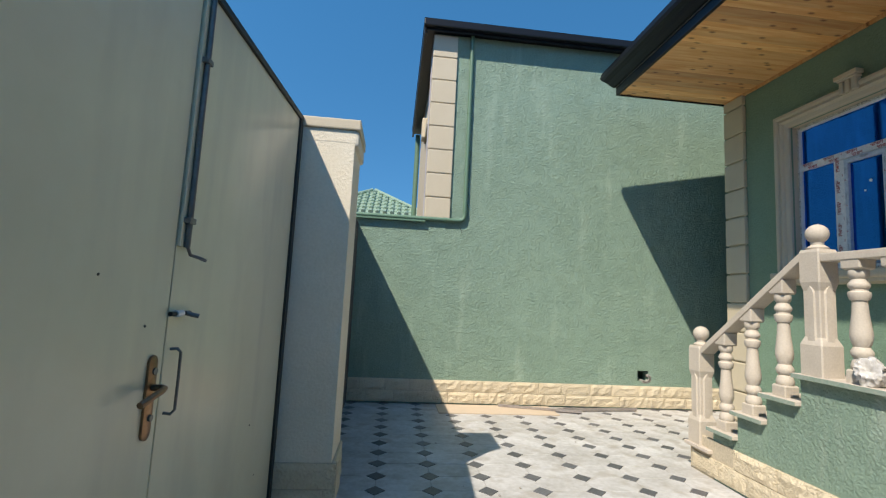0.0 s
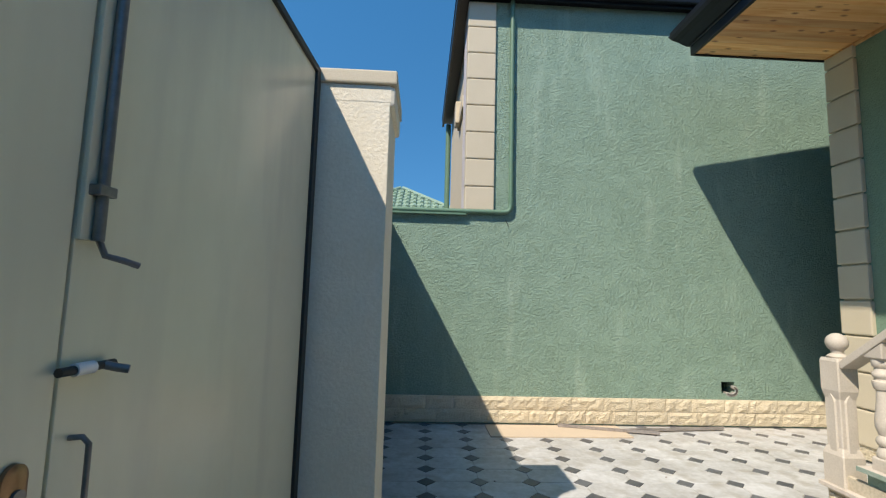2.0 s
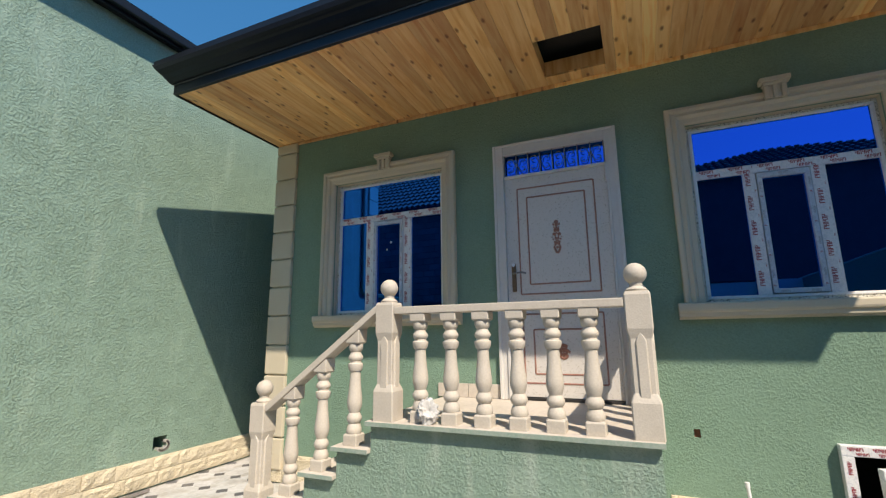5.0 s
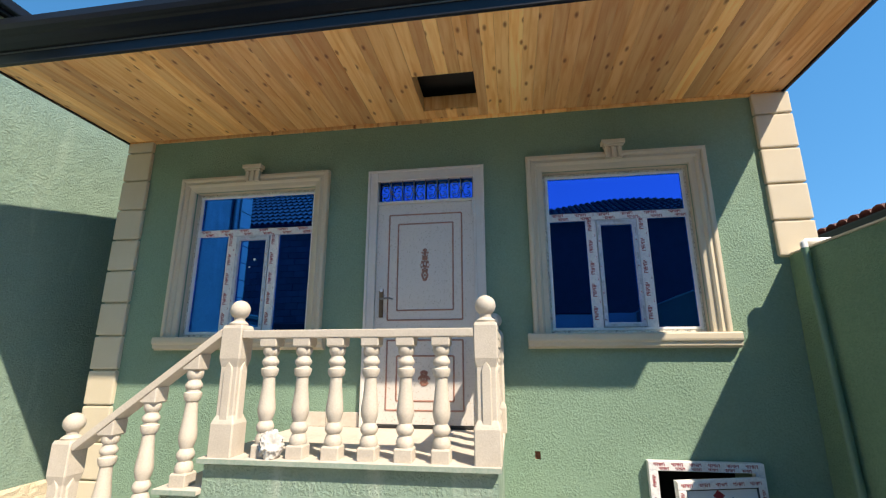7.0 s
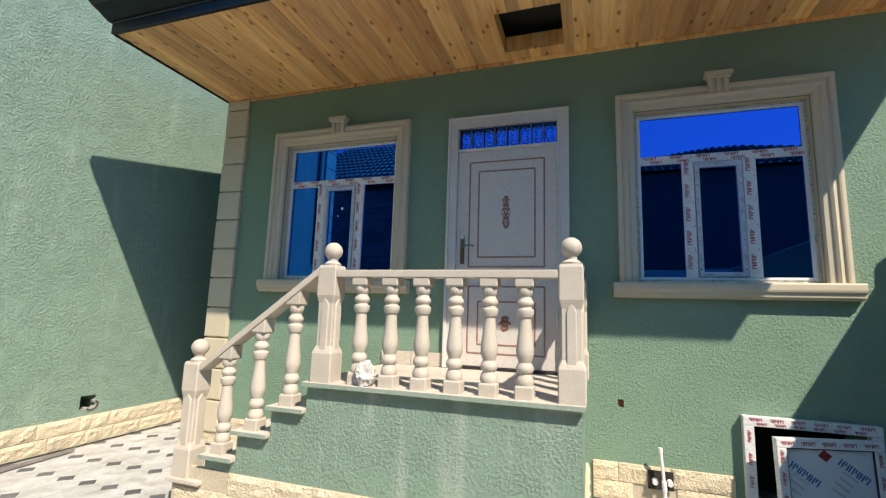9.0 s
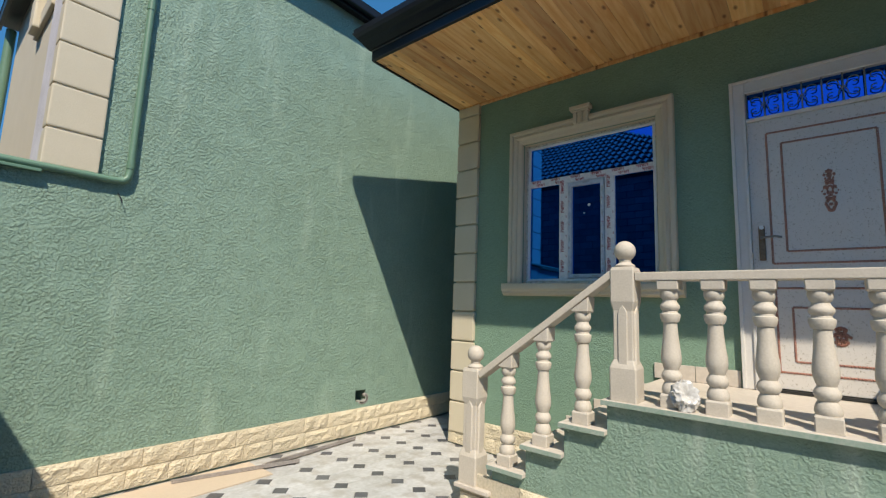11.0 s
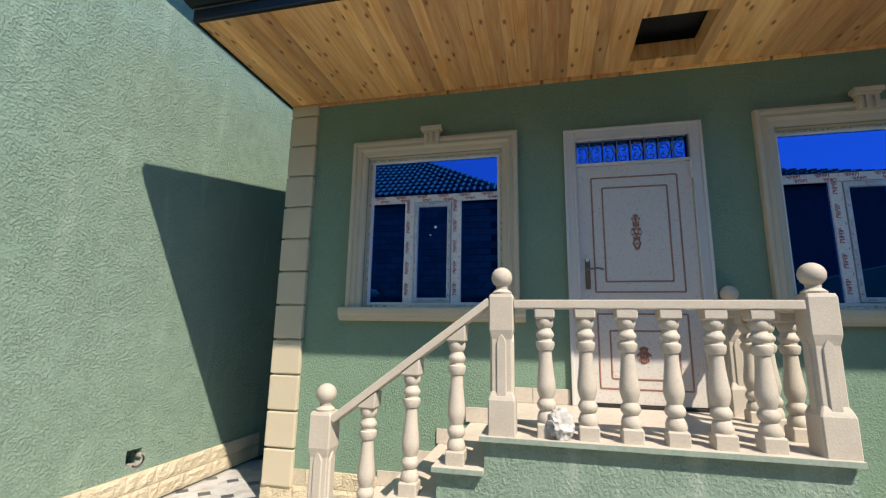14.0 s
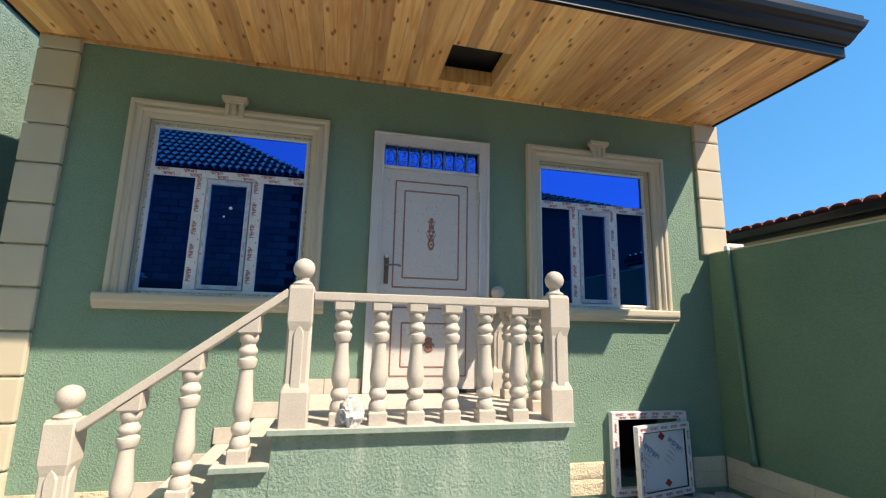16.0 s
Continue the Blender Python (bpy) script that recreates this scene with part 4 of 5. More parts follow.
def window(name, y0, y1, mull, label):
    """y0..y1: the moulding's outer edges; mull: the two posts (low, high) in y."""
    w = thing(name, label, "window", (WALL_X, (y0 + y1) / 2, 1.77), kind="structure")
    prof = [(0.0, -0.004), (0.0, 0.045), (0.006, 0.062), (0.030, 0.066), (0.042, 0.062), (0.050, 0.046), (0.066, 0.050), (0.082, 0.060), (0.098, 0.050), (0.106, 0.036), (0.142, 0.030), (0.153, 0.020), (0.156, -0.10)]
    part("surround", local(u_sweep(prof, y0, y1, 1.772, 3.45), w), CREAM, w, "moulded cream surround")
    sill = bmesh.new()
    sp = [(-0.004, 1.64), (0.05, 1.64), (0.055, 1.655), (0.075, 1.66), (0.078, 1.69), (0.092, 1.70), (0.096, 1.715), (0.096, 1.755), (0.088, 1.768), (-0.12, 1.772)]
    a, b = [[sill.verts.new((WALL_X - d, yy, z)) for d, z in sp] for yy in (y0 - 0.05, y1 + 0.05)]
    for k in range(len(sp) - 1):
        sill.faces.new((a[k], a[k + 1], b[k + 1], b[k]))
    sill.faces.new(a)
    sill.faces.new(b[::-1])
    part("window_sill", local(sill, w), CREAM, w)
    mid = (y0 + y1) / 2
    key = boxed(WALL_X - 0.115, WALL_X - 0.03, mid - 0.105, mid + 0.105, 3.505, 3.545, 0.006)
    box(key, WALL_X - 0.10, WALL_X - 0.03, mid - 0.085, mid + 0.085, 3.485, 3.505, 0.004)
    for s in (-0.058, 0.0, 0.058):
        box(key, WALL_X - 0.092, WALL_X - 0.03, mid + s - 0.019, mid + s + 0.019, 3.37, 3.486, 0.010)
    box(key, WALL_X - 0.072, WALL_X - 0.03, mid - 0.075, mid + 0.075, 3.375, 3.484, 0.004)
    part("keystone", local(key, w), CREAM, w, "fluted cream corbel")
    a0, a1, b0, b1 = y0 + 0.156, y1 - 0.156, 1.774, 3.292
    foam = bmesh.new()
    for bx in ((a0, a1, b0, b0 + 0.03), (a0, a1, b1 - 0.028, b1), (a0, a0 + 0.025, b0 + 0.03, b1 - 0.028), (a1 - 0.025, a1, b0 + 0.03, b1 - 0.028)):
        box(foam, GX - 0.018, GX + 0.04, *bx, 0.004)
    part("foam_seal", local(foam, w), FOAM, w, "trimmed mounting foam around the frame")
    f0, f1, g0, g1 = a0 + 0.022, a1 - 0.022, b0 + 0.025, b1 - 0.025
    fr = bmesh.new()
    for bx in ((f0, f1, g0, g0 + 0.022), (f0, f1, g1 - 0.022, g1), (f0, f0 + 0.026, g0 + 0.022, g1 - 0.022), (f1 - 0.026, f1, g0 + 0.022, g1 - 0.022)):
        box(fr, GX - 0.024, GX + 0.045, *bx, 0.004)
    part("window_frame", local(fr, w), PVC, w)
    part("transom", local(boxed(GX - 0.026, GX + 0.04, f0 + 0.026, f1 - 0.026, 2.815, 2.888, 0.004), w), FILM, w, "bar wrapped in printed film")
    for m0, m1 in mull:
        part("mullion", local(boxed(GX - 0.026, GX + 0.04, m0, m1, g0 + 0.022, 2.814, 0.004), w), FILM, w, "bar wrapped in printed film")
    (p0, p1), (p2, p3) = mull
    sash = bmesh.new()
    for bx in ((p1 + .006, p2 - .006, g0 + 0.027, g0 + 0.065), (p1 + .006, p2 - .006, 2.765, 2.808), (p1 + .006, p1 + 0.042, g0 + 0.065, 2.765), (p2 - 0.042, p2 - .006, g0 + 0.065, 2.765)):
        box(sash, GX - 0.036, GX + 0.03, *bx, 0.005)
    part("sash", local(sash, w), FILM_BLUE, w, "casement frame wrapped in printed film")
    for bx in ((f0 + .026, f1 - .026, 2.888, g1 - .022), (f0 + .026, p0, g0 + .022, 2.815), (p3, f1 - .026, g0 + .022, 2.815), (p1 + .042, p2 - .042, g0 + .065, 2.765)):
        part("pane", local(boxed(GX - 0.004, GX + 0.012, *bx), w), GLASS, w)
    red, blue = bmesh.new(), bmesh.new()
    n = 6
    for k in range(n):
        yy = f0 + 0.12 + (f1 - f0 - 0.22) * k / (n - 1)
        word(red, GX - 0.0275, yy, 2.869, "y", 0.029)
        word(red, GX - 0.0275, yy - 0.05, 2.833, "y", 0.027)
    for m0, m1 in mull:
        for k in range(5):
            zz = g0 + 0.15 + 0.205 * k
            word(red, GX - 0.0275, (m0 + m1) / 2 + 0.012, zz, "z", 0.034)
            word(red, GX - 0.0275, (m0 + m1) / 2 - 0.03, zz + 0.10, "z", 0.008, 4)
    for s in (p1 + 0.02, p2 - 0.02):
        for k in range(4):
            zz = g0 + 0.18 + 0.24 * k
            word(blue, GX - 0.0375, s, zz, "z", 0.014, 6)
            word(red, GX - 0.0375, s, zz - 0.09, "z", 0.018, 1)
    word(blue, GX - 0.0375, (p1 + p2) / 2 - 0.09, g0 + 0.042, "y", 0.02, 4)
    word(blue, GX - 0.0375, (p1 + p2) / 2 + 0.10, g0 + 0.042, "y", 0.02, 4)
    word(blue, GX - 0.0375, (p1 + p2) / 2, 2.79, "y", 0.02, 5)
    part("red_film_print", local(red, w), RED, w)
    part("blue_film_print", local(blue, w), GREY_PRINT, w)
    return w


w1 = window("window_1", 2.985, 4.655, ((3.54, 3.635), (4.015, 4.11)), "mirror-glazed white window with moulded cream surround")
window("window_2", -0.625, 0.995, ((-0.085, 0.01), (0.375, 0.465)), "mirror-glazed white window in sunlit cream surround")
bm = bmesh.new()
for yy, zz, r in ((3.80, 2.56, 0.014), (3.85, 2.48, 0.009)):
    tube(bm, [(GX - 0.008, yy, zz), (GX - 0.005, yy, zz)], r, 12)
part("white_sticker", local(bm, w1), PVC, w1)

# ---- entrance door ----
D0, D1 = 1.405, 2.56
DX = WALL_X - 0.03
door = thing("door_1", "closed white steel entrance door with brown patina mouldings", "door", (WALL_X, 1.98, 0.96), kind="structure")
fr = bmesh.new()
for bx in ((D0, D0 + 0.10, 0.962, 3.40), (D1 - 0.10, D1, 0.962, 3.40), (D0 + 0.10, D1 - 0.10, 3.30, 3.40), (D0 + 0.10, D1 - 0.10, 3.045, 3.075)):
    box(fr, DX - 0.004, WALL_X + 0.08, *bx, 0.006)
part("door_frame", local(fr, door), DOOR_FRAME, door)
fr = bmesh.new()
for bx in ((D0 - 0.004, D0 + 0.022, 0.962, 3.405), (D1 - 0.022, D1 + 0.004, 0.962, 3.405), (D0 + 0.022, D1 - 0.022, 3.383, 3.405), (D0 + 0.078, D0 + 0.1, 0.962, 3.30), (D1 - 0.1, D1 - 0.078, 0.962, 3.30), (D0 + 0.1, D1 - 0.1, 3.285, 3.305)):
    box(fr, DX - 0.018, DX, *bx, 0.005)
part("door_frame_bead", local(fr, door), DOOR_FRAME, door)
leaf = part("door_leaf", local(boxed(DX + 0.012, DX + 0.06, D0 + 0.102, D1 - 0.102, 0.99, 3.043, 0.004), door), DOOR, door)
part("threshold", local(boxed(DX - 0.01, WALL_X + 0.08, D0 + 0.1, D1 - 0.1, 0.962, 0.985, 0.003), door), BLACK_PAINT, door)
part("fanlight_pane", local(boxed(DX + 0.06, DX + 0.068, D0 + 0.1, D1 - 0.1, 3.075, 3.30), door), GLASS, door)


def rope(y0, y1, z0, z1, x):
    bm = bmesh.new()
    pts = [(y0, z0), (y1, z0), (y1, z1), (y0, z1)]
    for k in range(4):
        (ya, za), (yb, zb) = pts[k], pts[(k + 1) % 4]
        n = max(2, int(math.hypot(yb - ya, zb - za) / 0.018))
        for i in range(n):
            f = (i + 0.5) / n
            cy, cz = ya + (yb - ya) * f, za + (zb - za) * f
            hy, hz = (0.0085, 0.0075) if k % 2 == 0 else (0.0075, 0.0085)
            v = [bm.verts.new(p) for p in ((x, cy - hy, cz - hz), (x, cy + hy, cz - hz), (x, cy + hy, cz + hz), (x, cy - hy, cz + hz), (x - 0.009, cy, cz))]
            for a, b in ((0, 1), (1, 2), (2, 3), (3, 0)):
                bm.faces.new((v[a], v[b], v[4]))
            bm.faces.new(v[:4][::-1])
    return bm


for r in ((1.625, 2.335, 1.905, 2.93), (1.71, 2.245, 1.995, 2.835), (1.625, 2.33, 1.11, 1.72), (1.71, 2.235, 1.19, 1.58)):
    part("rope_moulding", local(rope(*r, DX + 0.0115), door), ROPE, leaf)
for cz, hh, ww, seed in ((2.425, 0.155, 0.048, 1), (1.385, 0.062, 0.055, 2)):
    bm = bmesh.new()
    r = random.Random(seed)
    for k in range(60):
        t = r.uniform(-1, 1)
        half = ww * math.sqrt(max(0.03, 1 - t * t)) * (0.75 + 0.25 * math.cos(9 * t))
        u = r.uniform(-1, 1) * half
        s = r.uniform(0.006, 0.012)
        for sg in (-1, 1):
            a = r.uniform(0, 3)
            v = [bm.verts.new((DX + 0.0115, 1.98 + sg * u + s * math.cos(a + q * 1.57), cz + t * hh + 1.4 * s * math.sin(a + q * 1.57))) for q in range(4)]
            top = bm.verts.new((DX + 0.002, 1.98 + sg * u, cz + t * hh))
            for q in range(4):
                bm.faces.new((v[q], v[(q + 1) % 4], top))
    part("carved_ornament", local(bm, door), ROPE, leaf, "brown floral relief")
hd = part("handle_plate", local(boxed(DX - 0.002, DX + 0.0115, 2.375, 2.417, 1.93, 2.20, 0.008), door), BRONZE, leaf)
hb = tube(bmesh.new(), [(DX, 2.396, 2.10), (DX - 0.045, 2.396, 2.10), (DX - 0.055, 2.37, 2.10), (DX - 0.055, 2.31, 2.105), (DX - 0.05, 2.27, 2.095)], 0.009, 10)
part("lever_handle", local(hb, door), STEEL, leaf, smooth=True)
part("lock_cap", local(tube(bmesh.new(), [(DX, 2.396, 2.185), (DX - 0.012, 2.396, 2.185)], 0.016, 12), door), PVC, leaf, smooth=True)
for zz in (2.88, 1.33):
    part("hinge", local(tube(bmesh.new(), [(DX - 0.012, D0 + 0.105, zz), (DX - 0.012, D0 + 0.105, zz + 0.16)], 0.012, 10), door), DOOR_FRAME, door, smooth=True)
for k in range(9):
    yy = D0 + 0.108 + (D1 - D0 - 0.216) * k / 8
    part("grille_bar", local(boxed(DX + 0.02, DX + 0.032, yy - 0.005, yy + 0.005, 3.076, 3.299), door), STEEL, door)
for k in range(8):
    yc = D0 + 0.108 + (D1 - D0 - 0.216) * (k + 0.5) / 8
    sg = 1 if k % 2 else -1
    bm = bmesh.new()
    for up in (1, -1):
        pts = [(DX + 0.026, yc - sg * 0.052, 3.187)]
        for i in range(14):
            a = radians(200 - 24 * i)
            r = 0.040 - 0.0018 * i
            pts.append((DX + 0.026, yc + sg * (0.004 + r * math.cos(a)), 3.187 + up * (0.042 + 0.9 * r * math.sin(a))))
        tube(bm, pts, 0.004, 6)
    part("grille_scroll", local(bm, door), STEEL, door, smooth=True)

# ---- small things on the front wall ----
bwin = thing("basement_window", "open white basement window wrapped in printed film", "window", (3.98, -0.26, 0.05))
fr = bmesh.new()
Y0, Y1, Z0, Z1 = -0.69, 0.155, 0.0, 0.765
for bx in ((Y0, Y1, Z1 - 0.07, Z1), (Y0, Y1, Z0, Z0 + 0.07), (Y0, Y0 + 0.07, Z0 + 0.07, Z1 - 0.07), (Y1 - 0.07, Y1, Z0 + 0.07, Z1 - 0.07)):
    box(fr, 3.975, 4.037, *bx, 0.005)
part("window_frame", local(fr, bwin), FILM, bwin)
red = bmesh.new()
for k in range(6):
    word(red, 3.9735, Y0 + 0.09 + 0.135 * k, Z1 - 0.022, "y", 0.024)
    word(red, 3.9735, Y0 + 0.13 + 0.12 * k, Z1 - 0.052, "y", 0.02)
    word(red, 3.9735, Y0 + 0.09 + 0.135 * k, Z0 + 0.035, "y", 0.024)
for k in range(4):
    for yy in (Y0 + 0.035, Y1 - 0.035):
        word(red, 3.9735, yy, Z0 + 0.14 + 0.16 * k, "z", 0.024)
part("red_film_print", local(red, bwin), RED, bwin)
# the leaf stands ajar, hinged on its far side
leafm = Matrix.Translation((3.955, -0.66, 0.025)) @ Matrix.Rotation(radians(9.5), 4, "Z") @ Matrix.Rotation(radians(-1.5), 4, "X")


def on_leaf(bm):
    bmesh.ops.transform(bm, verts=bm.verts, matrix=leafm)
    return local(bm, bwin)


fr = bmesh.new()
LW, LH = 0.67, 0.655
for bx in ((0, LW, LH - 0.062, LH), (0, LW, 0, 0.062), (0, 0.062, 0.062, LH - 0.062), (LW - 0.062, LW, 0.062, LH - 0.062)):
    box(fr, -0.05, 0.008, *bx, 0.006)
bl = part("sash", on_leaf(fr), FILM, bwin)
part("pane", on_leaf(boxed(-0.03, -0.012, 0.062, LW - 0.062, 0.062, LH - 0.062)), PANEL_FILM, bl, "filmed pane with blue print")
gk = bmesh.new()
for bx in ((0.058, LW - 0.058, LH - 0.068, LH - 0.060), (0.058, LW - 0.058, 0.060, 0.068), (0.058, 0.066, 0.068, LH - 0.068), (LW - 0.066, LW - 0.058, 0.068, LH - 0.068)):
    box(gk, -0.046, -0.028, *bx)
part("gasket", on_leaf(gk), BLACK_PAINT, bl)
red, blue, grey = bmesh.new(), bmesh.new(), bmesh.new()
for k in range(5):
    word(red, -0.0515, 0.08 + 0.13 * k, LH - 0.03, "y", 0.024)
    word(red, -0.0515, 0.08 + 0.13 * k, 0.03, "y", 0.024)
for k in range(4):
    word(red, -0.0515, 0.03, 0.10 + 0.145 * k, "z", 0.024)
    word(red, -0.0515, LW - 0.03, 0.10 + 0.145 * k, "z", 0.024)
for cy, cz in ((0.36, 0.545), (0.31, 0.12)):
    vs = [red.verts.new((-0.0312, cy + a, cz + b)) for a, b in ((-0.045, 0.0), (0.005, 0.04), (0.045, 0.0), (-0.005, -0.04))]
    red.faces.new(vs)
for cy, cz in ((0.19, 0.45), (0.50, 0.42)):
    tilt = Matrix.Translation((0, cy, cz)) @ Matrix.Rotation(radians(38), 4, "X")
    for target, dz, size, n in ((blue, 0.0, 0.050, 6), (grey, -0.045, 0.013, 12), (grey, -0.09, 0.016, 9), (grey, -0.135, 0.016, 10), (grey, -0.18, 0.012, 12)):
        tmp = word(bmesh.new(), -0.0312, 0, dz, "y", size, n)
        bmesh.ops.transform(tmp, verts=tmp.verts, matrix=tilt)
        keep = [f for f in tmp.faces if all(0.07 < v.co.y < LW - 0.07 and 0.07 < v.co.z < LH - 0.07 for v in f.verts)]
        for f in keep:
            target.faces.new([target.verts.new(v.co) for v in f.verts])
        tmp.free()
part("red_film_print", on_leaf(red), RED, bl)
part("blue_film_print", on_leaf(blue), BLUE, bl)
part("grey_film_print", on_leaf(grey), GREY_PRINT, bl)
structure("wall_brick_patch", boxed(WALL_X + 0.03, WALL_X + 0.06, 0.97, 1.045, 0.72, 0.815), RED_BRICK, "red brick at the back of a small wall recess", "brick")
wp = thing("water_pipe", "white plastic water pipe stub standing at the wall", "water pipe", (3.93, 0.73, 0.0))
part("pipe", local(tube(bmesh.new(), [(3.95, 0.705, FLOOR), (3.945, 0.715, 0.2), (3.94, 0.735, 0.45)], 0.012, 12), wp), PVC, wp, smooth=True)
part("coupling", local(tube(bmesh.new(), [(3.945, 0.713, 0.16), (3.943, 0.718, 0.23)], 0.018, 12), wp), PVC, wp, smooth=True)
part("end_cap", local(tube(bmesh.new(), [(3.940, 0.735, 0.44), (3.940, 0.736, 0.475)], 0.016, 12), wp), PVC, wp, smooth=True)
for s in (0.672, 0.778):
    part("valve", local(tube(bmesh.new(), [(4.005, s, 0.215), (3.965, s - 0.004, 0.205)], 0.021, 12), wp), PVC, wp, smooth=True)
# flat plate on the wall face, coloured like the shade of a recess
structure("trim_pipe_shade_plate", boxed(WALL_X - 0.034, WALL_X - 0.030, 0.640, 0.825, 0.145, 0.285), SHADE_BLACK, "thin near-black plate painted as recess shade behind the water pipe", "recess")

# ---- boards and strips lying on the floor ----
bm = bmesh.new()
box(bm, 0, 1.5, 0, 0.42, 0, 0.012, 0.002)
bd = tagged(part("flat_board", bm, CARD, None, "thin tan board lying flat on the tiles"), category="board")
bd.matrix_world = pose(0.62, 5.84, FLOOR + 0.002, 0, 0, 1.0)
for x, y, ln, rz in ((1.42, 6.20, 1.05, -14), (2.15, 6.05, 1.15, 6)):
    bm = boxed(0, ln, 0, 0.055, 0, 0.018, 0.003)
    box(bm, 0, ln, 0, 0.006, 0.018, 0.034, 0.002)
    st = tagged(part("metal_strip", bm, ALU, None, "dull grey metal profile lying on the floor"), category="metal strip", group="strips on the floor")
    st.matrix_world = pose(x, y, FLOOR + 0.016, 0, 0, rz)

# ---- small leftovers ----
hook = tube(bmesh.new(), [(0.84, NORTH_Y + 0.005, 2.30), (0.845, NORTH_Y - 0.03, 2.27), (0.86, NORTH_Y - 0.045, 2.235), (0.865, NORTH_Y - 0.04, 2.215)], 0.004, 6)
tagged(part("wall_hook", hook, BLACK_PAINT, None, "small bent wire sticking out of the green wall", True), category="wire")
rr = random.Random(21)
for k in range(14):
    bm = bmesh.new()
    bmesh.ops.create_icosphere(bm, subdivisions=2, radius=1)
    off = Vector((k * 5.1, 2, 3))
    for v in bm.verts:
        v.co *= 1 + 0.45 * noise.noise(v.co * 1.3 + off)
    x, y = rr.uniform(0.2, 1.9), rr.uniform(3.3, 5.4)
    rad = rr.uniform(0.004, 0.011)
    for v in bm.verts:
        v.co = Vector((v.co.x * rad, v.co.y * rad, max(v.co.z, -0.6) * rad * 0.6))
    ob = tagged(part("rubble_chip", bm, CEMENT, None, "small grey chip of mortar on the tiles"), category="rubble", group="chips on the floor")
    ob.location = (x, y, FLOOR + 0.002 + rad * 0.36)

# ---- houses beyond ----
gh = thing("green_roofed_house", "distant house with a green metal tile hip roof", "house", (-0.8, 16, FLOOR))


def hip_roof(x0, x1, y0, y1, z, ridge, top, pitch=0.35):
    """A hip roof whose slopes are stepped in tile courses."""
    bm = bmesh.new()
    (rx0, ry0), (rx1, ry1) = ridge
    n = max(4, int((top - z) / 0.14))
    last = None
    for k in range(n + 1):
        f = k / n
        c = [(x0 + (rx0 - x0) * f, y0 + (ry0 - y0) * f), (x1 + (rx1 - x1) * f, y0 + (ry0 - y0) * f), (x1 + (rx1 - x1) * f, y1 + (ry1 - y1) * f), (x0 + (rx0 - x0) * f, y1 + (ry1 - y1) * f)]
        zz = z + (top - z) * f
        ring = [bm.verts.new((*p, zz)) for p in c]
        lip = [bm.verts.new((*p, zz + 0.035)) for p in c]
        if last:
            for i in range(4):
                bm.faces.new((last[i], last[(i + 1) % 4], ring[(i + 1) % 4], ring[i]))
        if k < n:
            for i in range(4):
                bm.faces.new((ring[i], ring[(i + 1) % 4], lip[(i + 1) % 4], lip[i]))
            last = lip
    return bm


def ribs(x0, x1, y0, y1, z, ridge, top, step, side):
    """Rounded ribs running up one slope: side 's' faces -y, 'e' faces +x."""
    bm = bmesh.new()
    (rx0, ry0), (rx1, ry1) = ridge
    a0, a1 = (x0, x1) if side == "s" else (y0, y1)
    b0, b1 = (rx0, rx1) if side == "s" else (ry0, ry1)
    k = int((a1 - a0) / step)
    for i in range(k + 1):
        u = a0 + i * step
        f = 1.0
        if u < b0:
            f = (u - a0) / max(1e-6, b0 - a0)
        if u > b1:
            f = (a1 - u) / max(1e-6, a1 - b1)
        if f < 0.03:
            continue
        if side == "s":
            p, q = (u, y0, z + 0.05), (u, y0 + (ry0 - y0) * f, z + (top - z) * f + 0.05)
        else:
            p, q = (x1, u, z + 0.05), (x1 + (rx1 - x1) * f, u, z + (top - z) * f + 0.05)
        a, b = Vector(p), Vector(q)
        courses = max(1, int((b - a).length / 0.33))
        for c in range(courses):
            f0, f1 = c / courses, (c + 1.12) / courses
            tube(bm, [a.lerp(b, f0) + Vector((0, 0, 0.02)), a.lerp(b, min(f1, 1.0)) - Vector((0, 0, 0.045))], 0.062, 6)
    return bm


part("wall", local(boxed(-2.6, 0.8, 14.3, 20, FLOOR, 3.80), gh), CREAM, gh)
R = ((-2.85, 1.02, 14, 20.3, 3.76), ((-0.97, 16.2), (-0.87, 18.0)), 4.98)
part("roof", local(hip_roof(*R[0], R[1], R[2]), gh), ROOF_GREEN, gh)
part("roof_rib", local(ribs(*R[0], R[1], R[2], 0.22, "s"), gh), ROOF_GREEN, gh)
for a in ((-2.85, 14), (1.02, 14)):
    part("ridge_cap", local(tube(bmesh.new(), [(*a, 3.80), (-0.97 if a[0] < 0 else -0.87, 16.2, 5.02)], 0.06, 8), gh), ROOF_GREEN, gh, smooth=True)

bh = thing("block_house", "unplastered concrete block house with grey tile roof", "house", (-5, 8, FLOOR))
part("wall", local(boxed(-9, -4.03, 4.0, 13, FLOOR, 5.4), bh), BLOCK_JOINT, bh)
R = ((-9.5, -3.75, 3.6, 13.4, 5.45), ((-6.9, 7.1), (-6.7, 10.2)), 7.75)
part("roof", local(hip_roof(*R[0], R[1], R[2]), bh), ROOF_GREY, bh)
part("roof_rib", local(ribs(*R[0], R[1], R[2], 0.19, "e"), bh), ROOF_GREY, bh)
part("gutter", local(boxed(-3.78, -3.68, 3.7, 13.4, 5.33, 5.43, 0.02), bh), BLACK, bh)
gh2 = thing("grey_roofed_house", "grey rendered house with a low tile roof", "house", (-9, -3.5, FLOOR))
part("wall", local(boxed(-15, -8.3, -10.7, 2.3, FLOOR, 6.55), gh2), DARK_RENDER, gh2)
R = ((-15.4, -8.0, -11.0, 2.6, 6.55), ((-11.6, -4.4), (-11.3, -3.4)), 8.35)
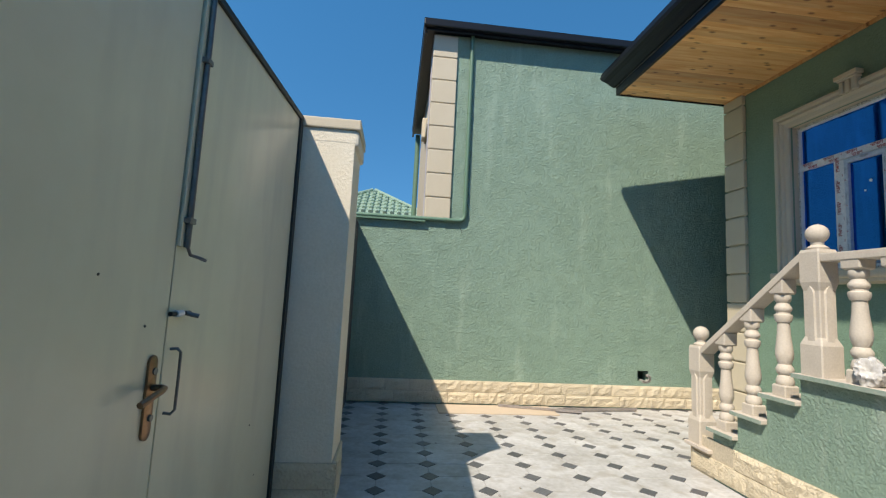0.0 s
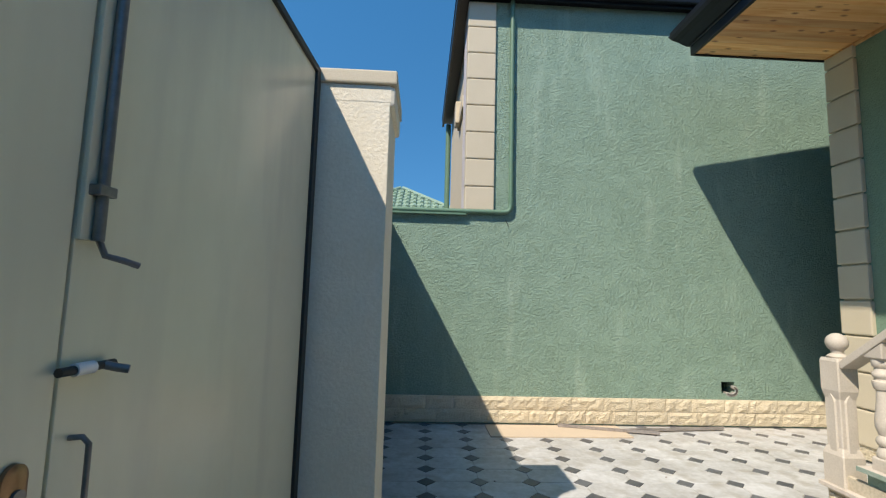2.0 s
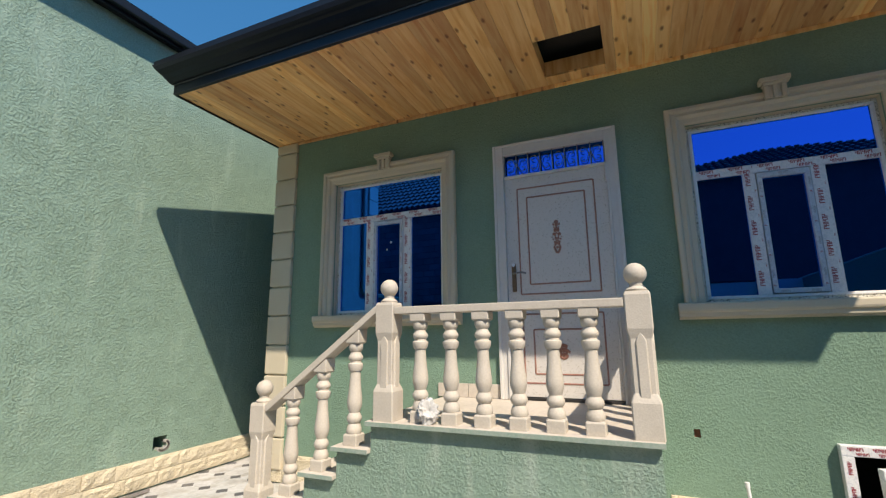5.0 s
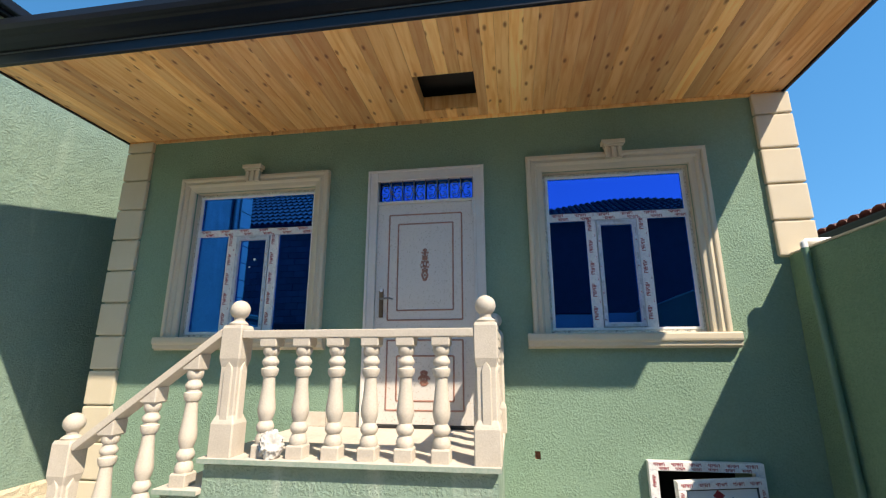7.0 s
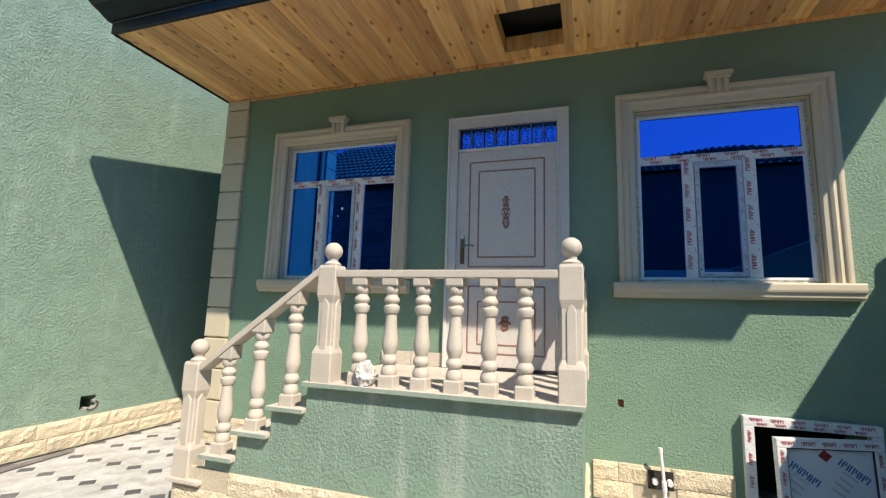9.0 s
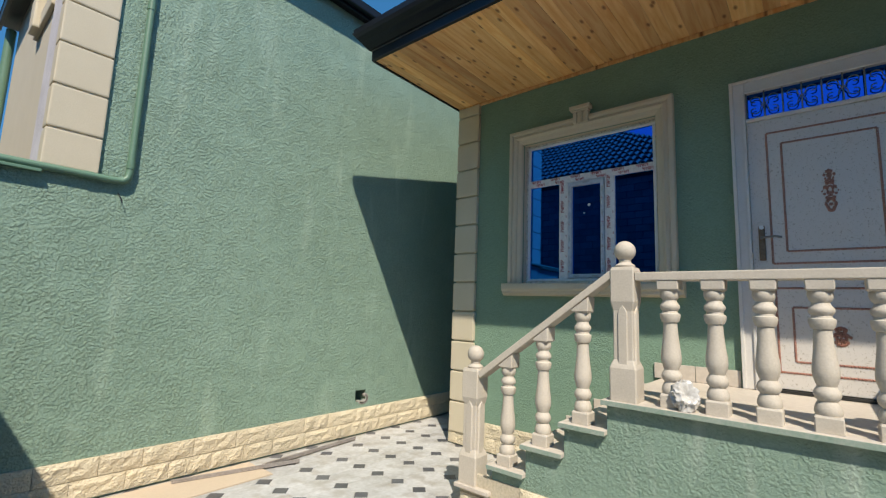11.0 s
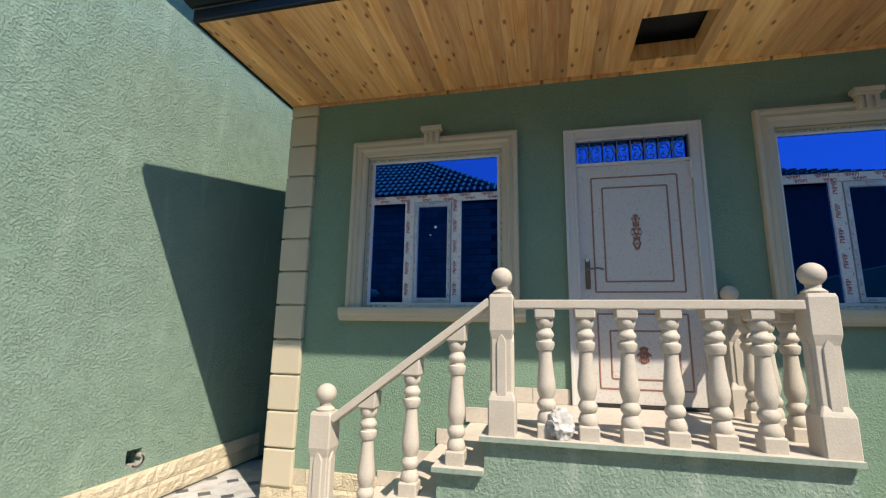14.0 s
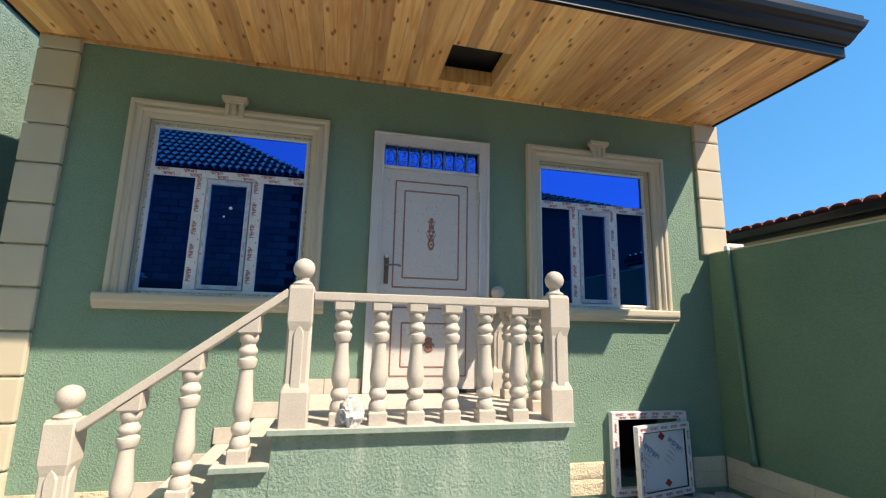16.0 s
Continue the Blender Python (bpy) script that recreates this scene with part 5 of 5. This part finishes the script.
part("roof", local(hip_roof(*R[0], R[1], R[2]), gh2), ROOF_GREY, gh2)
part("roof_rib", local(ribs(*R[0], R[1], R[2], 0.26, "e"), gh2), ROOF_GREY, gh2)
blk = mesh_of("block", boxed(-0.03, 0.0, 0.006, 0.384, 0.006, 0.184, 0.006), BLOCKS)
for j in range(17):
    for i in range(24):
        yy, zz = 4.05 + 0.39 * i - (0.195 if j % 2 else 0), 2.0 + 0.19 * j
        if yy < 4.0 or yy > 9.5 or zz > 5.2:
            continue
        ob = new("block", blk)
        ob.parent = bh
        ob.location = Vector((-4.0, yy, zz)) - Vector(bh.location)

# ---- base stones, piece by piece ----
for holder, length, rows, z0, r, skip in STONES:
    for j in range(rows):
        u = -0.17 * (j % 2) * (length > 1)
        while u < length - 0.02:
            ln = r.uniform(0.29, 0.40) if length > 0.5 else length
            a, b = max(u, 0), min(u + ln, length)
            if length - b < 0.08:
                b = length
            u = b
            if b - a < 0.03 or any(j == s[0] and a < s[2] - 0.02 and b > s[1] + 0.02 for s in skip):
                continue
            ob = new("base_stone", r.choice(ROCKS))
            ob.parent = holder
            ob.location = (a + 0.002, -0.004, z0 + j * 0.146 + 0.003)
            ob.scale = ((b - a - 0.004) / 0.355, r.uniform(0.8, 1.15), 1.015)

# ---- floor tiles: white octagons with dark inset dots ----
PX, PY, HD = 0.408, 0.258, 0.076
X0, Y0 = -0.05, 3.71


def prism(pts, h):
    bm = bmesh.new()
    lo = [bm.verts.new((x, y, -0.006)) for x, y in pts]
    mid = [bm.verts.new((x, y, h - 0.0015)) for x, y in pts]
    hi = [bm.verts.new((x * 0.985, y * 0.98, h)) for x, y in pts]
    for a, b in ((lo, mid), (mid, hi)):
        for k in range(len(pts)):
            bm.faces.new((a[k], a[(k + 1) % len(pts)], b[(k + 1) % len(pts)], b[k]))
    bm.faces.new(hi)
    return bm


g = 0.0016
hx, hy, c = PX / 2 - g, PY / 2 - g, HD
OCT = [(hx - c, -hy), (hx, -hy + c), (hx, hy - c), (hx - c, hy), (-hx + c, hy), (-hx, hy - c), (-hx, -hy + c), (-hx + c, -hy)]
d = HD - 0.003
DIA = [(d, 0), (0, d), (-d, 0), (0, -d)]
oct_me, dot_me = mesh_of("floor_tile", prism(OCT, 0.006), TILE), mesh_of("floor_dot", prism(DIA, 0.0062), DOT)
far_o, far_d = [], []
for i in range(-2, 12):
    for j in range(-19, 11):
        cx, cy = X0 + PX * (i + 0.5), Y0 + PY * (j + 0.5)
        dx, dy = X0 + PX * i, Y0 + PY * j
        if cx < 4.9 and cy < 6.35:
            if cy > 3.2 and cx > -0.5:
                ob = new("floor_tile", oct_me)
                ob.parent = floor
                ob.location = (cx, cy, FLOOR - 0.004 + random.uniform(-0.0004, 0.0004))
            else:
                far_o.append((cx, cy))
        if dx < 4.9 and dy < 6.3:
            if dy > 3.2 and dx > -0.5:
                ob = new("floor_dot", dot_me)
                ob.parent = floor
                ob.location = (dx, dy, FLOOR - 0.004)
            else:
                far_d.append((dx, dy))


def joined(name, places, pts, h, mat):
    vs, fs = [], []
    for x, y in places:
        n = len(vs)
        vs += [(x + a, y + b, FLOOR - 0.004 + h) for a, b in pts] + [(x + a, y + b, FLOOR - 0.012) for a, b in pts]
        k = len(pts)
        fs += [list(range(n, n + k))] + [[n + i, n + k + i, n + k + (i + 1) % k, n + (i + 1) % k] for i in range(k)]
    me = bpy.data.meshes.new(name)
    me.from_pydata(vs, [], fs)
    me.materials.append(mat)
    ob = new(name, me)
    ob.parent = floor
    return tagged(ob, kind="stuff")


joined("floor_tiles_rest", far_o, OCT, 0.006, TILE_FAR)
joined("floor_dots_rest", far_d, DIA, 0.0062, DOT)
